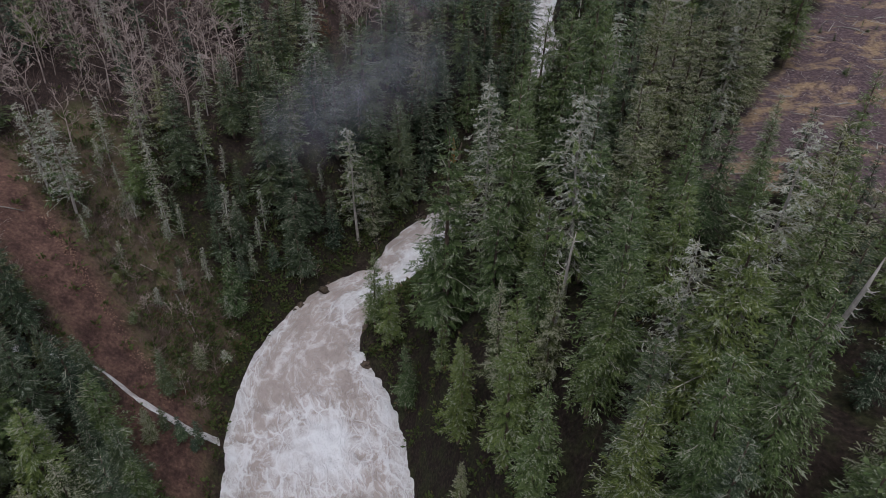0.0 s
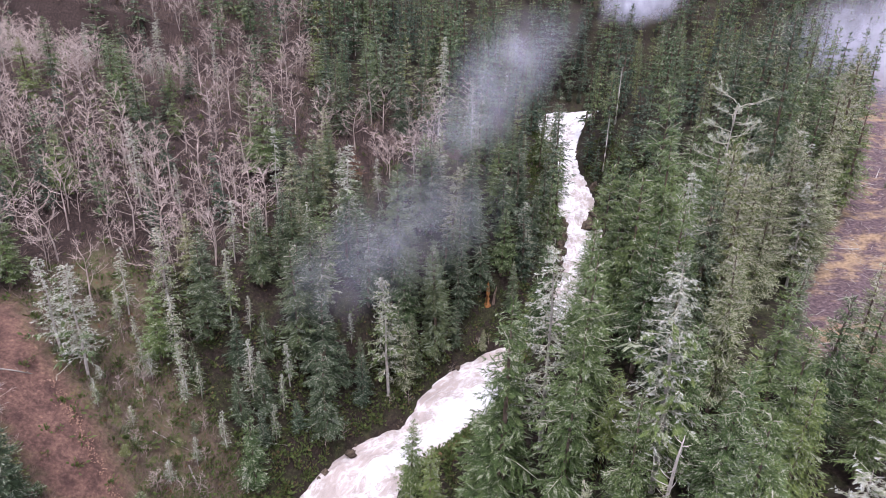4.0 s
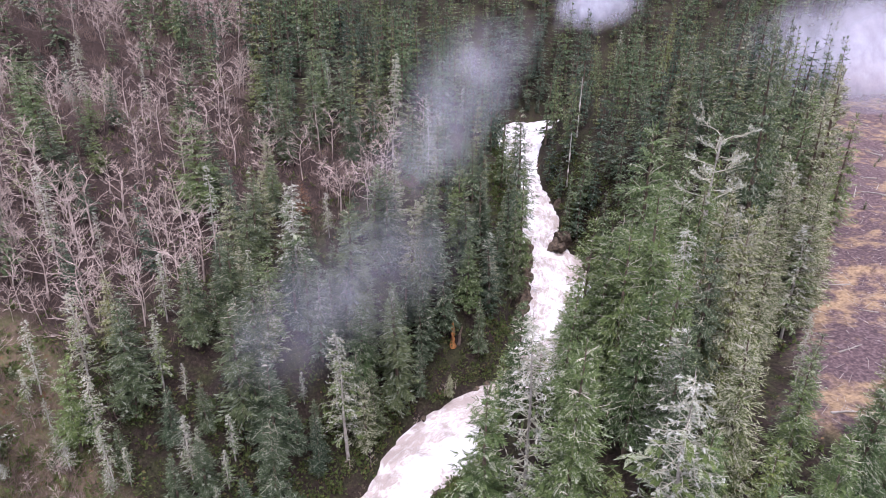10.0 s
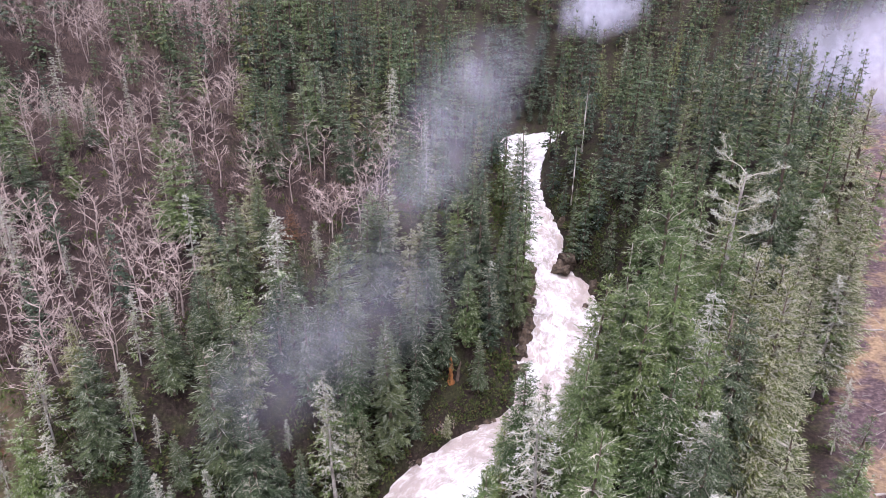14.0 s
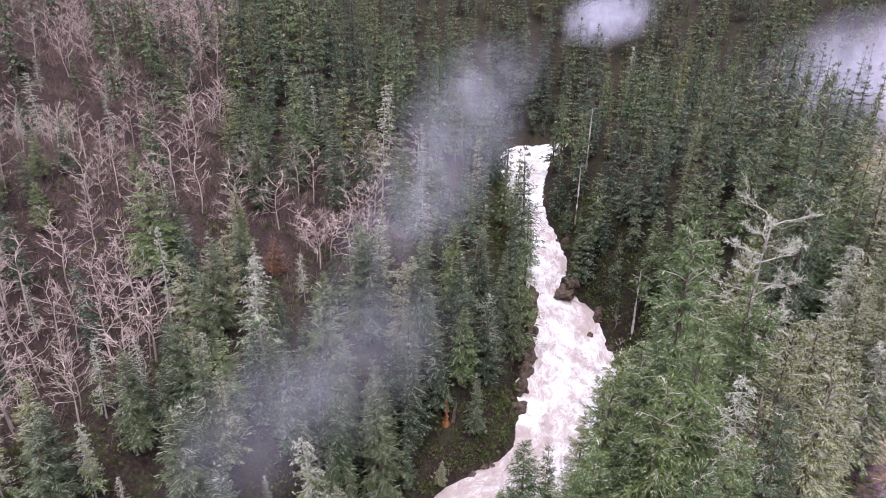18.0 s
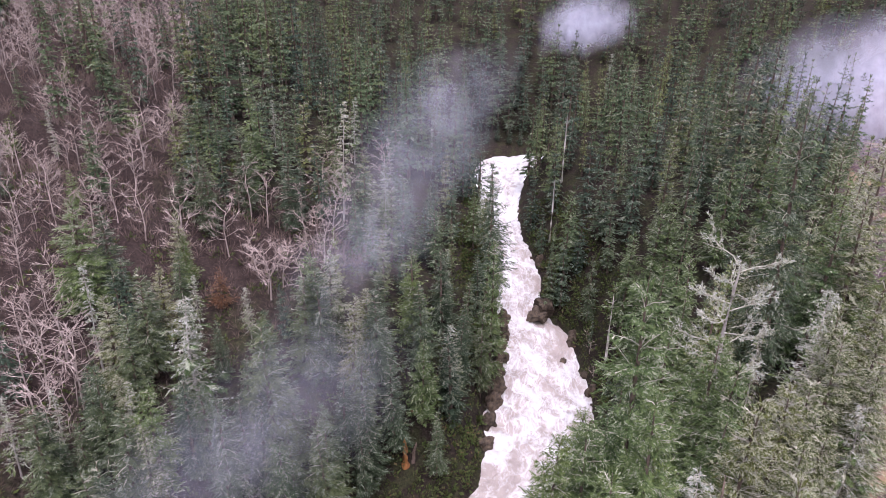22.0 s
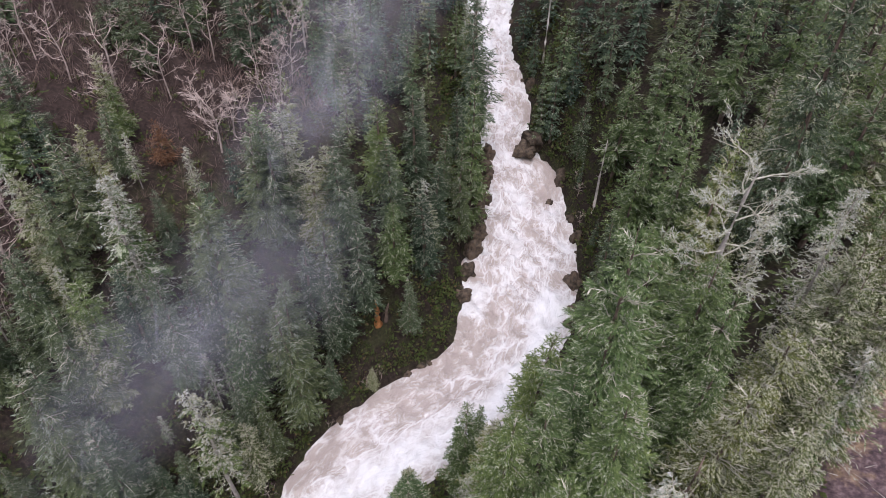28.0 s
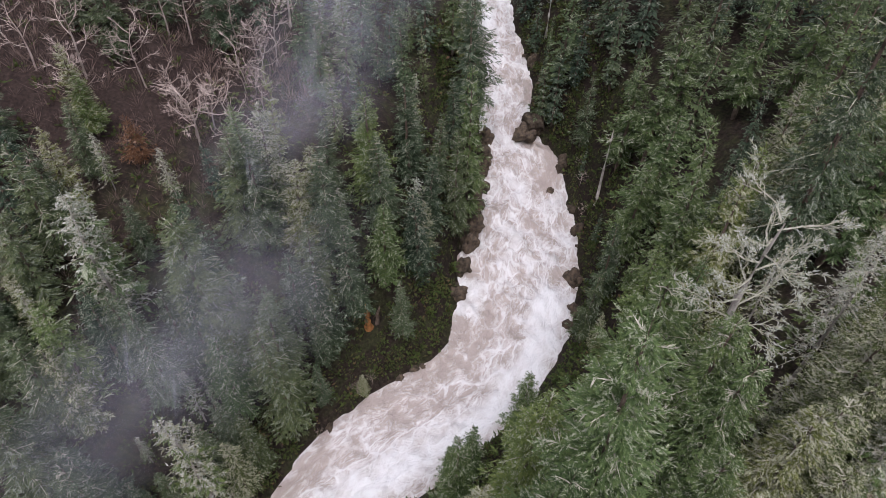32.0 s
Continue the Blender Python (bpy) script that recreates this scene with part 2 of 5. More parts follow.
LICHEN_WOOD = bark("lichen_coated_limbs", (0.2, 0.2, 0.14), (0.5, 0.49, 0.4), 1.5)
GREY_WOOD = bark("grey_lichen_wood", (0.2, 0.185, 0.16), (0.42, 0.4, 0.36), 0.8)
ALDER = bark("pale_alder_bark", (0.2, 0.163, 0.14), (0.48, 0.41, 0.36), 0.7)
ALDER_TWIGS = bark("pinkish_alder_twigs", (0.21, 0.165, 0.145), (0.5, 0.425, 0.38), 0.25)
ORANGE_WOOD = bark("split_orange_wood", (0.2, 0.08, 0.03), (0.5, 0.24, 0.08), 1.5)
ROCK = bark("wet_brown_rock", (0.03, 0.025, 0.02), (0.13, 0.1, 0.07), 0.9)

GROUND, t, b = material("forest_floor", 0.95, 0.15)
fine, mid, broad = noise_at(t, 1.4, 6), noise_at(t, 0.25, 5), noise_at(t, 0.06, 4)
litter = ramp_node(t, fine, [(0.3, (0.012, 0.009, 0.007)), (0.55, (0.03, 0.021, 0.016)), (0.75, (0.062, 0.046, 0.034))])
moss = ramp_node(t, fine, [(0.3, (0.016, 0.02, 0.008)), (0.7, (0.055, 0.062, 0.022))])
col = mix(t, maths(t, "MULTIPLY", ramp_node(t, mid, [(0.45, (0, 0, 0)), (0.62, (1, 1, 1))]), 0.6), litter, moss)
zone = {}
for key in ("soil", "scrub", "field", "alder"):
    zone[key] = node(t, "Attribute")
    zone[key].attribute_name = key
col = mix(t, zone["alder"].outputs["Fac"], col, mix(t, mid, ramp_node(t, fine, [(0.3, (0.014, 0.009, 0.008)), (0.6, (0.036, 0.023, 0.02)), (0.8, (0.075, 0.05, 0.042))]), ramp_node(t, fine, [(0.3, (0.022, 0.016, 0.013)), (0.6, (0.055, 0.038, 0.031)), (0.8, (0.11, 0.08, 0.066))])))
scrub = ramp_node(t, mid, [(0.3, (0.12, 0.05, 0.032)), (0.4, (0.09, 0.085, 0.04)), (0.5, (0.12, 0.085, 0.06)), (0.58, (0.07, 0.08, 0.026)), (0.75, (0.19, 0.13, 0.09))])
col = mix(t, zone["scrub"].outputs["Fac"], col, mix(t, 0.5, scrub, fine, "SOFT_LIGHT"))
soil = ramp_node(t, fine, [(0.25, (0.055, 0.034, 0.028)), (0.55, (0.12, 0.074, 0.06)), (0.8, (0.21, 0.135, 0.1))])
soil = mix(t, 1.0, soil, ramp_node(t, mid, [(0.35, (0.55, 0.5, 0.5)), (0.65, (1.3, 1.2, 1.1))]), "MULTIPLY")
col = mix(t, zone["soil"].outputs["Fac"], col, soil)
slash = ramp_node(t, fine, [(0.3, (0.04, 0.028, 0.032)), (0.5, (0.09, 0.06, 0.062)), (0.75, (0.19, 0.14, 0.135))])
straw = ramp_node(t, fine, [(0.3, (0.15, 0.1, 0.055)), (0.7, (0.36, 0.255, 0.155))])
slash = mix(t, ramp_node(t, maths(t, "ADD", maths(t, "MULTIPLY", mid, 0.5), maths(t, "MULTIPLY", broad, 0.5)), [(0.49, (0, 0, 0)), (0.6, (1, 1, 1))]), slash, straw)
col = mix(t, zone["field"].outputs["Fac"], col, slash)
t.links.new(col, b.inputs["Base Color"])
bump(t, b, fine, 0.8, 0.5)

WATER, t, b = material("silty_white_water", 0.35, 0.4)
uv = node(t, "UVMap")
uv.uv_map = "flow"
foam = node(t, "Attribute")
foam.attribute_name = "foam"
warp = node(t, "TexNoise", Scale=0.2, Detail=4.0)
t.links.new(uv.outputs[0], warp.inputs["Vector"])
bent = t.nodes.new("ShaderNodeVectorMath")
bent.operation = "MULTIPLY_ADD"
t.links.new(warp.outputs["Color"], bent.inputs[0])
bent.inputs[1].default_value = (5, 5, 5)
t.links.new(uv.outputs[0], bent.inputs[2])
patch = noise_at(t, 0.24, 8, bent.outputs[0], 0.68)
stretched = t.nodes.new("ShaderNodeVectorMath")
stretched.operation = "MULTIPLY"
t.links.new(bent.outputs[0], stretched.inputs[0])
stretched.inputs[1].default_value = (0.5, 0.95, 1.0)
ridge = noise_at(t, 0.5, 5, stretched.outputs[0], 0.6)
vein = ramp_node(t, maths(t, "ABSOLUTE", maths(t, "SUBTRACT", ridge, 0.5)), [(0.0, (1, 1, 1)), (0.018, (0.6, 0.6, 0.6)), (0.05, (0, 0, 0))])
cells = node(t, "TexVoronoi", Scale=0.42)
cells.feature = "DISTANCE_TO_EDGE"
t.links.new(stretched.outputs[0], cells.inputs["Vector"])
net = ramp_node(t, maths(t, "SUBTRACT", cells.outputs["Distance"], maths(t, "MULTIPLY", maths(t, "SUBTRACT", patch, 0.45), 0.35)), [(0.0, (1, 1, 1)), (0.035, (0.75, 0.75, 0.75)), (0.1, (0, 0, 0))])
vein = maths(t, "MAXIMUM", vein, net)
much = maths(t, "ADD", patch, maths(t, "MULTIPLY", foam.outputs["Fac"], 0.62))
white = ramp_node(t, much, [(0.66, (0, 0, 0)), (0.82, (0.55, 0.55, 0.55)), (1.0, (1, 1, 1))])
lace = maths(t, "MULTIPLY", vein, ramp_node(t, much, [(0.52, (0, 0, 0)), (0.74, (0.85, 0.85, 0.85))]))
silt = ramp_node(t, patch, [(0.3, (0.3, 0.248, 0.212)), (0.7, (0.46, 0.395, 0.355))])
t.links.new(mix(t, maths(t, "MAXIMUM", white, lace), silt, (0.67, 0.66, 0.645)), b.inputs["Base Color"])
bump(t, b, maths(t, "ADD", patch, maths(t, "MULTIPLY", vein, 0.2)), 0.7, 0.6)


# ---- mesh helpers ----
def mesh_of(name, verts, faces, mat, smooth=False):
    me = bpy.data.meshes.new(name)
    me.from_pydata([tuple(v) for v in verts], [], faces)
    me.materials.append(mat)
    if smooth:
        me.polygons.foreach_set("use_smooth", np.ones(len(me.polygons), bool))
    return me


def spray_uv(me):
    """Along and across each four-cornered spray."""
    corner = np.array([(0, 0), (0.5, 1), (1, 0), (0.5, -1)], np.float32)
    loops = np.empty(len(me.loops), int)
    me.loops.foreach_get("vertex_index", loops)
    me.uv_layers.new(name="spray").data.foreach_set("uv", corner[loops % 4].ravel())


class Pile:
    """Verts and faces of one mesh in the making."""

    def __init__(self):
        self.v, self.f = [], []

    def tube(self, points, radii, sides=5, cap=True):
        rings = []
        for i, (p, r) in enumerate(zip(points, radii)):
            p = Vector(p)
            a = Vector(points[min(i + 1, len(points) - 1)]) - Vector(points[max(i - 1, 0)])
            q = a.normalized().to_track_quat("Z", "Y")
            rings.append(len(self.v))
            for k in range(sides):
                w = 2 * math.pi * k / sides
                self.v.append(p + q @ Vector((r * math.cos(w), r * math.sin(w), 0)))
        for a, b in zip(rings, rings[1:]):
            for k in range(sides):
                n = (k + 1) % sides
                self.f.append((a + k, a + n, b + n, b + k))
        if cap:
            self.f.append(tuple(rings[-1] + k for k in range(sides)))
        return self

    def blade(self, base, way, length, width, up):
        """A flat three-cornered spray."""
        way = Vector(way).normalized()
        across = way.cross(up)
        across = across.normalized() if across.length > 1e-4 else Vector((1, 0, 0))
        base = Vector(base)
        i = len(self.v)
        self.v += [base, base + way * (length * 0.5) + across * width, base + way * length, base + way * (length * 0.5) - across * width]
        self.f.append((i, i + 1, i + 2, i + 3))

    def mesh(self, name, mat, smooth=False):
        me = mesh_of(name, self.v, self.f, mat, smooth)
        if mat.name.endswith(("needles", "sprays", "leaves")):
            spray_uv(me)
        return me


def part(name, me, parent, label=""):
    ob = new(name, me)
    ob.parent = parent
    if label:
        tagged(ob, label)
    return ob


UP = Vector((0, 0, 1))


# ---- trees: templates about 30 m high, built once at the origin ----
def conifer(rng, whorls, per, twigs, reach, bare=0.15, droop=0.35, blade=1.0, ragged=0.3, detail=2, pale=0.3):
    """Piles for the trunk, the limbs and the needles of a conifer 30 m high. Each bough is an arched limb with a comb of narrow sprays on both sides."""
    trunk, limb, crown = Pile(), Pile(), Pile()
    lean = [rng.uniform(-0.5, 0.5) for _ in range(2)]
    spine = lambda z: Vector((lean[0] * (z / 30) ** 2 + 0.12 * math.sin(z * 0.5 + lean[1]), lean[1] * (z / 30) ** 2, z))
    zs = [-3.0, 1, 10, 20, 28, 30]
    thick = lambda z: 0.5 * (1 - max(z, 0) / 30) ** 0.9 + 0.015
    trunk.tube([spine(max(z, 0)) + Vector((0, 0, min(z, 0))) for z in zs], [thick(z) for z in zs], 6, False)
    # short sprays close to the trunk, the dense heart of the crown
    for r in range(14):
        f = bare + (0.95 - bare) * (r + rng.uniform(-0.4, 0.4)) / 14
        rad = reach * (1 - f) ** 0.8 * min(1, 0.45 + (f - bare * 0.7) * 4)
        for k in range(8 if f < 0.6 else 6):
            a = rng.uniform(0, 6.283)
            out = Vector((math.cos(a), math.sin(a), 0))
            crown.blade(spine(30 * max(f, 0)) + out * (rad * rng.uniform(0.15, 0.45)), out * rng.uniform(0.7, 1.3) - UP * rng.uniform(0.3, 0.8), rad * 0.34 + 0.6, rad * 0.13 + 0.15, (UP + out * rng.uniform(0.2, 0.8)).normalized())
    for w in range(whorls):
        f = bare + (1 - bare) * (w + rng.uniform(-0.9, 0.9)) / whorls
        f = min(max(f, bare * 0.7), 0.985)
        grow = (1 - f) ** 0.8 * min(1, 0.45 + (f - bare * 0.7) * 4)
        for k in range(per if f < 0.88 else max(3, per - 2)):
            L = reach * grow * rng.uniform(1 - ragged, 1 + ragged * 0.7) + 0.5
            if rng.random() < 0.15:
                continue
            a = rng.uniform(0, 6.283)
            way = Vector((math.cos(a), math.sin(a), 0))
            cross = Vector((-way.y, way.x, 0))
            rise, fall = 0.12 + 0.75 * f * f, droop * rng.uniform(0.6, 1.3)
            root = spine(30 * f)
            at = lambda s: root + way * (L * s) + UP * (L * (rise * s - fall * s * s + 0.12 * s ** 4))
            n = max(2, int(twigs * (0.45 + 0.55 * L / reach) + rng.random()))
            # branchlets in pairs: the bough is a broad drooping frond of short tufts
            for j in range(n):
                s = 0.16 + 0.84 * (j + 0.5 + 0.5 * rng.uniform(-1, 1)) / n
                for side in (-1, 1):
                    turn = side * rng.uniform(0.55, 1.15)
                    out = way * math.cos(turn) + cross * math.sin(turn) - UP * rng.uniform(-0.05, 0.6)
                    ln = (L * 0.36 * (1.12 - s) ** 0.75 * min(1, 0.5 + 2 * s) + 0.32) * rng.uniform(0.75, 1.25)
                    tilt = (UP + cross * rng.uniform(-0.45, 0.45) + way * rng.uniform(-0.2, 0.7)).normalized()
                    if detail == 2:
                        for q in (0.0, 0.25, 0.5, 0.75):
                            fan = out + cross * rng.uniform(-0.7, 0.7) + way * rng.uniform(-0.3, 0.7) - UP * q * 0.35
                            crown.blade(at(s) + out * (ln * q), fan, ln * 0.34 + 0.2, (0.05 * ln + 0.045) * blade * rng.uniform(0.8, 1.25), (tilt + way * rng.uniform(-0.3, 0.3)).normalized())
                    else:
                        crown.blade(at(s), out, ln * 1.1, (0.1 * ln + 0.05) * blade * rng.uniform(0.8, 1.25), tilt)
            crown.blade(at(0.8), at(1.0) - at(0.8) + UP * 0.02, 0.25 * L + 0.35, (0.04 * L + 0.05) * blade, (UP + cross * rng.uniform(-0.3, 0.3)).normalized())
            crown.blade(at(0.12), at(0.6) - at(0.1), 0.5 * L, (0.05 * L + 0.05) * blade, (UP + cross * rng.uniform(-0.3, 0.3)).normalized())
            # tufts that stand up from the bough or hang below it
            for j in range(3 if detail == 2 else 1):
                s = rng.uniform(0.3, 1.0)
                hang = way * rng.uniform(0.2, 1.0) + cross * rng.uniform(-0.6, 0.6) + UP * rng.choice((-0.8, 0.45))
                crown.blade(at(s) + cross * (L * rng.uniform(-0.12, 0.12)), hang, 0.12 * L + 0.42, (0.02 * L + 0.06) * blade, (way + cross * rng.uniform(-0.8, 0.8) + UP * 0.5).normalized())
            # bare lichen-coated wood along the bough and its side twigs
            if rng.random() < pale * (0.5 + 0.8 * f):
                lift = UP * (0.14 if pale < 0.4 else 0.3)
                limb.tube([at(0.02), at(0.35) + lift, at(0.7) + lift, at(1.04) + lift], [0.065, 0.055, 0.045, 0.015] if pale < 0.4 else [0.08, 0.07, 0.055, 0.02], 3, False)
                for j in range(5 if detail == 2 else 3):
                    s = rng.uniform(0.3, 1.0)
                    out = way * rng.uniform(0.3, 1) + cross * rng.choice((-1, 1)) * rng.uniform(0.4, 1) + UP * rng.uniform(-0.3, 0.35)
                    limb.blade(at(s) + lift, out, L * rng.uniform(0.12, 0.3) + 0.2, 0.032, (UP + cross * rng.uniform(-0.8, 0.8)).normalized())
    for k in range(5):
        a = k * 1.257
        crown.blade(spine(28.8), (math.cos(a) * 0.3, math.sin(a) * 0.3, 1), 1.5, 0.13 * blade, Vector((math.sin(a), -math.cos(a), 0.1)))
    return trunk, limb, crown


def dead_conifer(rng, whorls=26, per=4, reach=4.2, twigs=9, green=0.5):
    """A dying conifer: crooked, arched limbs coated with lichen, fine twigs, and some green left low in the crown."""
    trunk, limb, tuft, crown = Pile(), Pile(), Pile(), Pile()
    lean = rng.uniform(-0.8, 0.8)
    spine = lambda z: Vector((lean * (max(z, 0) / 30) ** 2, 0.2 * math.sin(z * 0.4), z))
    trunk.tube([spine(z) for z in (-3, 0, 10, 20, 27, 30)], [0.36, 0.32, 0.22, 0.13, 0.06, 0.02], 6)
    for w in range(whorls):
        f = 0.2 + 0.79 * (w + rng.uniform(-0.4, 0.4)) / whorls
        for k in range(per):
            L = reach * max(0.03, 1 - f) ** 0.6 * rng.uniform(0.35, 1.25) + 0.3
            a = rng.uniform(0, 6.283)
            way = Vector((math.cos(a), math.sin(a), 0))
            cross = Vector((-way.y, way.x, 0))
            side, rise, fall = cross * rng.uniform(-0.35, 0.35), rng.uniform(0, 0.45), rng.uniform(0.35, 0.85)
            at = lambda s: spine(30 * f) + (way + side * s) * (L * s) + UP * (L * (rise * s - fall * s * s + 0.35 * s ** 4))
            if rng.random() < green * (1.15 - f):
                for j in range(5):
                    s = rng.uniform(0.25, 0.95)
                    out = way * rng.uniform(0.2, 1) + cross * rng.uniform(-1, 1) - UP * rng.uniform(0, 0.8)
                    crown.blade(at(s), out, L * 0.34 + 0.4, L * 0.06 + 0.12, (UP + cross * rng.uniform(-0.8, 0.8) + way * 0.5).normalized())
            limb.tube([at(0), at(0.33), at(0.66), at(1)], [0.045, 0.038, 0.028, 0.012], 3, False)
            for j in range(twigs):
                s = rng.uniform(0.2, 1)
                out = way * rng.uniform(0.2, 1) + cross * rng.choice((-1, 1)) * rng.uniform(0.3, 1.1) + UP * rng.uniform(-0.9, 0.3)
                ln = rng.uniform(0.3, 1.0) * (0.6 + 0.4 * L / reach)
                if j % 2:
                    limb.blade(at(s), out, ln, 0.036, (UP + cross * rng.uniform(-1, 1)).normalized())
                tuft.blade(at(s), out - UP * rng.uniform(-0.3, 0.7), ln * 0.9, 0.13, (UP * rng.uniform(0, 1) + cross * rng.uniform(-1, 1) + way * rng.uniform(-1, 1)).normalized())
    return trunk, limb, tuft, crown


def old_top(rng):
    """A tall old tree, dead above: a bare trunk with a flat crown of crooked silver limbs near the top."""
    trunk, limb, crown = Pile(), Pile(), Pile()
    trunk.tube([(0, 0, -3), (0, 0, 0), (0.2, 0, 10), (-0.1, 0.2, 20), (0.1, 0.1, 26), (0.3, 0, 29)], [0.55, 0.5, 0.4, 0.3, 0.18, 0.05], 7)

    def grow(p, d, L, r, level):
        kink = Vector((rng.uniform(-1, 1), rng.uniform(-1, 1), rng.uniform(-0.4, 0.8))) * 0.5
        q = p + (d + kink).normalized() * L * 0.5
        e = q + (d - kink * 0.6 + UP * 0.22).normalized() * L * 0.5
        limb.tube([p, q, e], [r, r * 0.8, r * 0.45], 4, False)
        for _ in range(9 if level == 3 else 5):
            o = p.lerp(e, rng.uniform(0.2, 1.0))
            w = d + Vector((rng.uniform(-1, 1), rng.uniform(-1, 1), rng.uniform(-1, 0.7)))
            ln = rng.uniform(0.2, 0.6)
            crown.blade(o, w, ln, 0.035 + ln * 0.05, Vector((rng.uniform(-1, 1), rng.uniform(-1, 1), 1)).normalized())
        if level < 3:
            for _ in range(3 if level < 2 else 2):
                a = rng.uniform(0, 6.283)
                n = (d + Vector((math.cos(a), math.sin(a), rng.uniform(-0.1, 0.5))) * 0.75).normalized()
                grow(p.lerp(e, rng.uniform(0.4, 1.0)), n, L * rng.uniform(0.45, 0.65), r * 0.55, level + 1)

    for k in range(15):
        f, a = 0.55 + 0.42 * k / 14, k * 2.4 + rng.uniform(-0.4, 0.4)
        grow(Vector((0, 0, 30 * f)), Vector((math.cos(a), math.sin(a), 0.05 + 0.3 * (f - 0.55))).normalized(), rng.uniform(2.4, 4.2), 0.1, 0)
    return trunk, limb, crown


def bare_tree(rng, limbs=11, forks=3, twigs=6):
    """A leafless alder 18 m high: a straight slim trunk, upswept limbs and a haze of fine twigs."""
    trunk, limb, twig = Pile(), Pile(), Pile()
    wander = lambda k: Vector((rng.uniform(-k, k), rng.uniform(-k, k), rng.uniform(-k, k)))

    def sweep(p, d, L, r, level):
        q = p + (d + wander(0.3)).normalized() * L * 0.5
        e = q + (d + UP * 0.5 + wander(0.25)).normalized() * L * 0.5
        limb.tube([p, q, e], [r, r * 0.75, r * 0.35], 3, False)
        for _ in range(twigs if level else twigs // 2):
            o = p.lerp(q, rng.uniform(0.3, 1)) if rng.random() < 0.4 else q.lerp(e, rng.random())
            w = (d + UP * 0.2 + wander(0.9)).normalized()
            twig.blade(o, w, rng.uniform(0.7, 1.7), 0.042, wander(1).normalized())
        if level < 1:
            for _ in range(forks):
                sweep(p.lerp(e, rng.uniform(0.35, 0.95)) if rng.random() < 0.4 else q.lerp(e, rng.random()), (d + UP * 0.1 + wander(0.75)).normalized(), L * rng.uniform(0.4, 0.65), r * 0.6, level + 1)

    bow = [Vector((0, 0, z)) + wander(0.12 * z ** 0.6) for z in (4.5, 9, 13)] + [Vector((rng.uniform(-1, 1), rng.uniform(-1, 1), 17))]
    trunk.tube([(0, 0, -2), (0, 0, 0), *bow], [0.22, 0.19, 0.155, 0.125, 0.08, 0.02], 5, False)
    for k in range(limbs):
        f = 0.33 + 0.64 * k / (limbs - 1)
        a = k * 2.4 + rng.uniform(-0.6, 0.6)
        z = f * 17
        root = bow[0].lerp(bow[1], (z - 4.5) / 4.5) if z < 9 else bow[1].lerp(bow[2], (z - 9) / 4) if z < 13 else bow[2].lerp(bow[3], (z - 13) / 4)
        sweep(root, Vector((math.cos(a), math.sin(a), rng.uniform(0.2, 0.7) + 0.4 * f)).normalized(), rng.uniform(3.8, 6.0) * (1.25 - 0.75 * f), 0.075, 0)
    return trunk, limb, twig


def shrub(rng, leaves=26):
    p = Pile()
    for _ in range(leaves):
        a, e = rng.uniform(0, 6.283), rng.uniform(0.1, 1.4)
        d = Vector((math.cos(a) * math.cos(e), math.sin(a) * math.cos(e), math.sin(e)))
        p.blade(d * rng.uniform(0.1, 0.9), d + Vector((0, 0, rng.uniform(-0.7, 0.3))), rng.uniform(0.3, 0.65), rng.uniform(0.1, 0.19), Vector((rng.uniform(-1, 1), rng.uniform(-1, 1), 1)).normalized())
    return p


LABELS = {
    "fir": ("tall green fir with drooping lichen-tipped boughs on the gorge slope", "fir tree"),
    "hemlock": ("dark blue-green hemlock with a narrow pointed crown among other conifers", "hemlock tree"),
    "cedar": ("olive-green cedar with upturned pale branch ends on the slope", "cedar tree"),
    "pale_conifer": ("dying conifer hung all over with pale grey-green lichen", "dead conifer"),
    "russet_cedar": ("small dead cedar with rust-red needles among green conifers", "cedar tree"),
    "dead_top": ("broad old tree of bare silver limbs hung with lichen", "dead tree"),
    "bare_alder": ("leafless pale-barked alder with fine pinkish-grey twigs on the hillside", "bare tree"),
}
TEMPLATES = {}


def template(kind, variant, piles, mats, names):
    """A hidden-away first copy is not kept: only its meshes are, and each tree takes them."""
    TEMPLATES.setdefault(kind, []).append([(n, p.mesh(f"{kind}_{n}", m)) for p, m, n in zip(piles, mats, names) if p.v])


rng = random.Random(5)
NEEDLES = {"fir": FIR, "hemlock": HEMLOCK, "cedar": CEDAR}
SHAPES = {"fir": (5.2, 0.14, 0.42), "hemlock": (4.7, 0.1, 0.5), "cedar": (4.5, 0.1, 0.3)}
for kind, mat in NEEDLES.items():
    reach, bare, droop = SHAPES[kind]
    distant = {"fir": HAZED_FIR, "hemlock": HAZED_HEMLOCK, "cedar": HAZED_CEDAR}[kind]
    names = ("trunk", "branchwork", "crown")
    bony = {"fir": 0.2, "hemlock": 0.22, "cedar": 0.8}[kind]
    for v in range(3):
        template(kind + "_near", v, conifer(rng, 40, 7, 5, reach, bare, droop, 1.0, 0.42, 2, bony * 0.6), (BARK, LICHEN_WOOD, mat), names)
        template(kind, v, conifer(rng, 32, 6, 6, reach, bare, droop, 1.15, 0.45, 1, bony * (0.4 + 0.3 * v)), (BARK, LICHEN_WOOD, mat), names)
        template(kind + "_mid", v, conifer(rng, 24, 5, 3, reach, bare, droop, 1.4, 0.5, 1, bony * 0.7), (BARK, LICHEN_WOOD, distant), names)
        template(kind + "_far", v, conifer(rng, 15, 5, 2, reach, bare, droop, 1.7, 0.5, 1, 0.0), (BARK, BARK, distant), names)
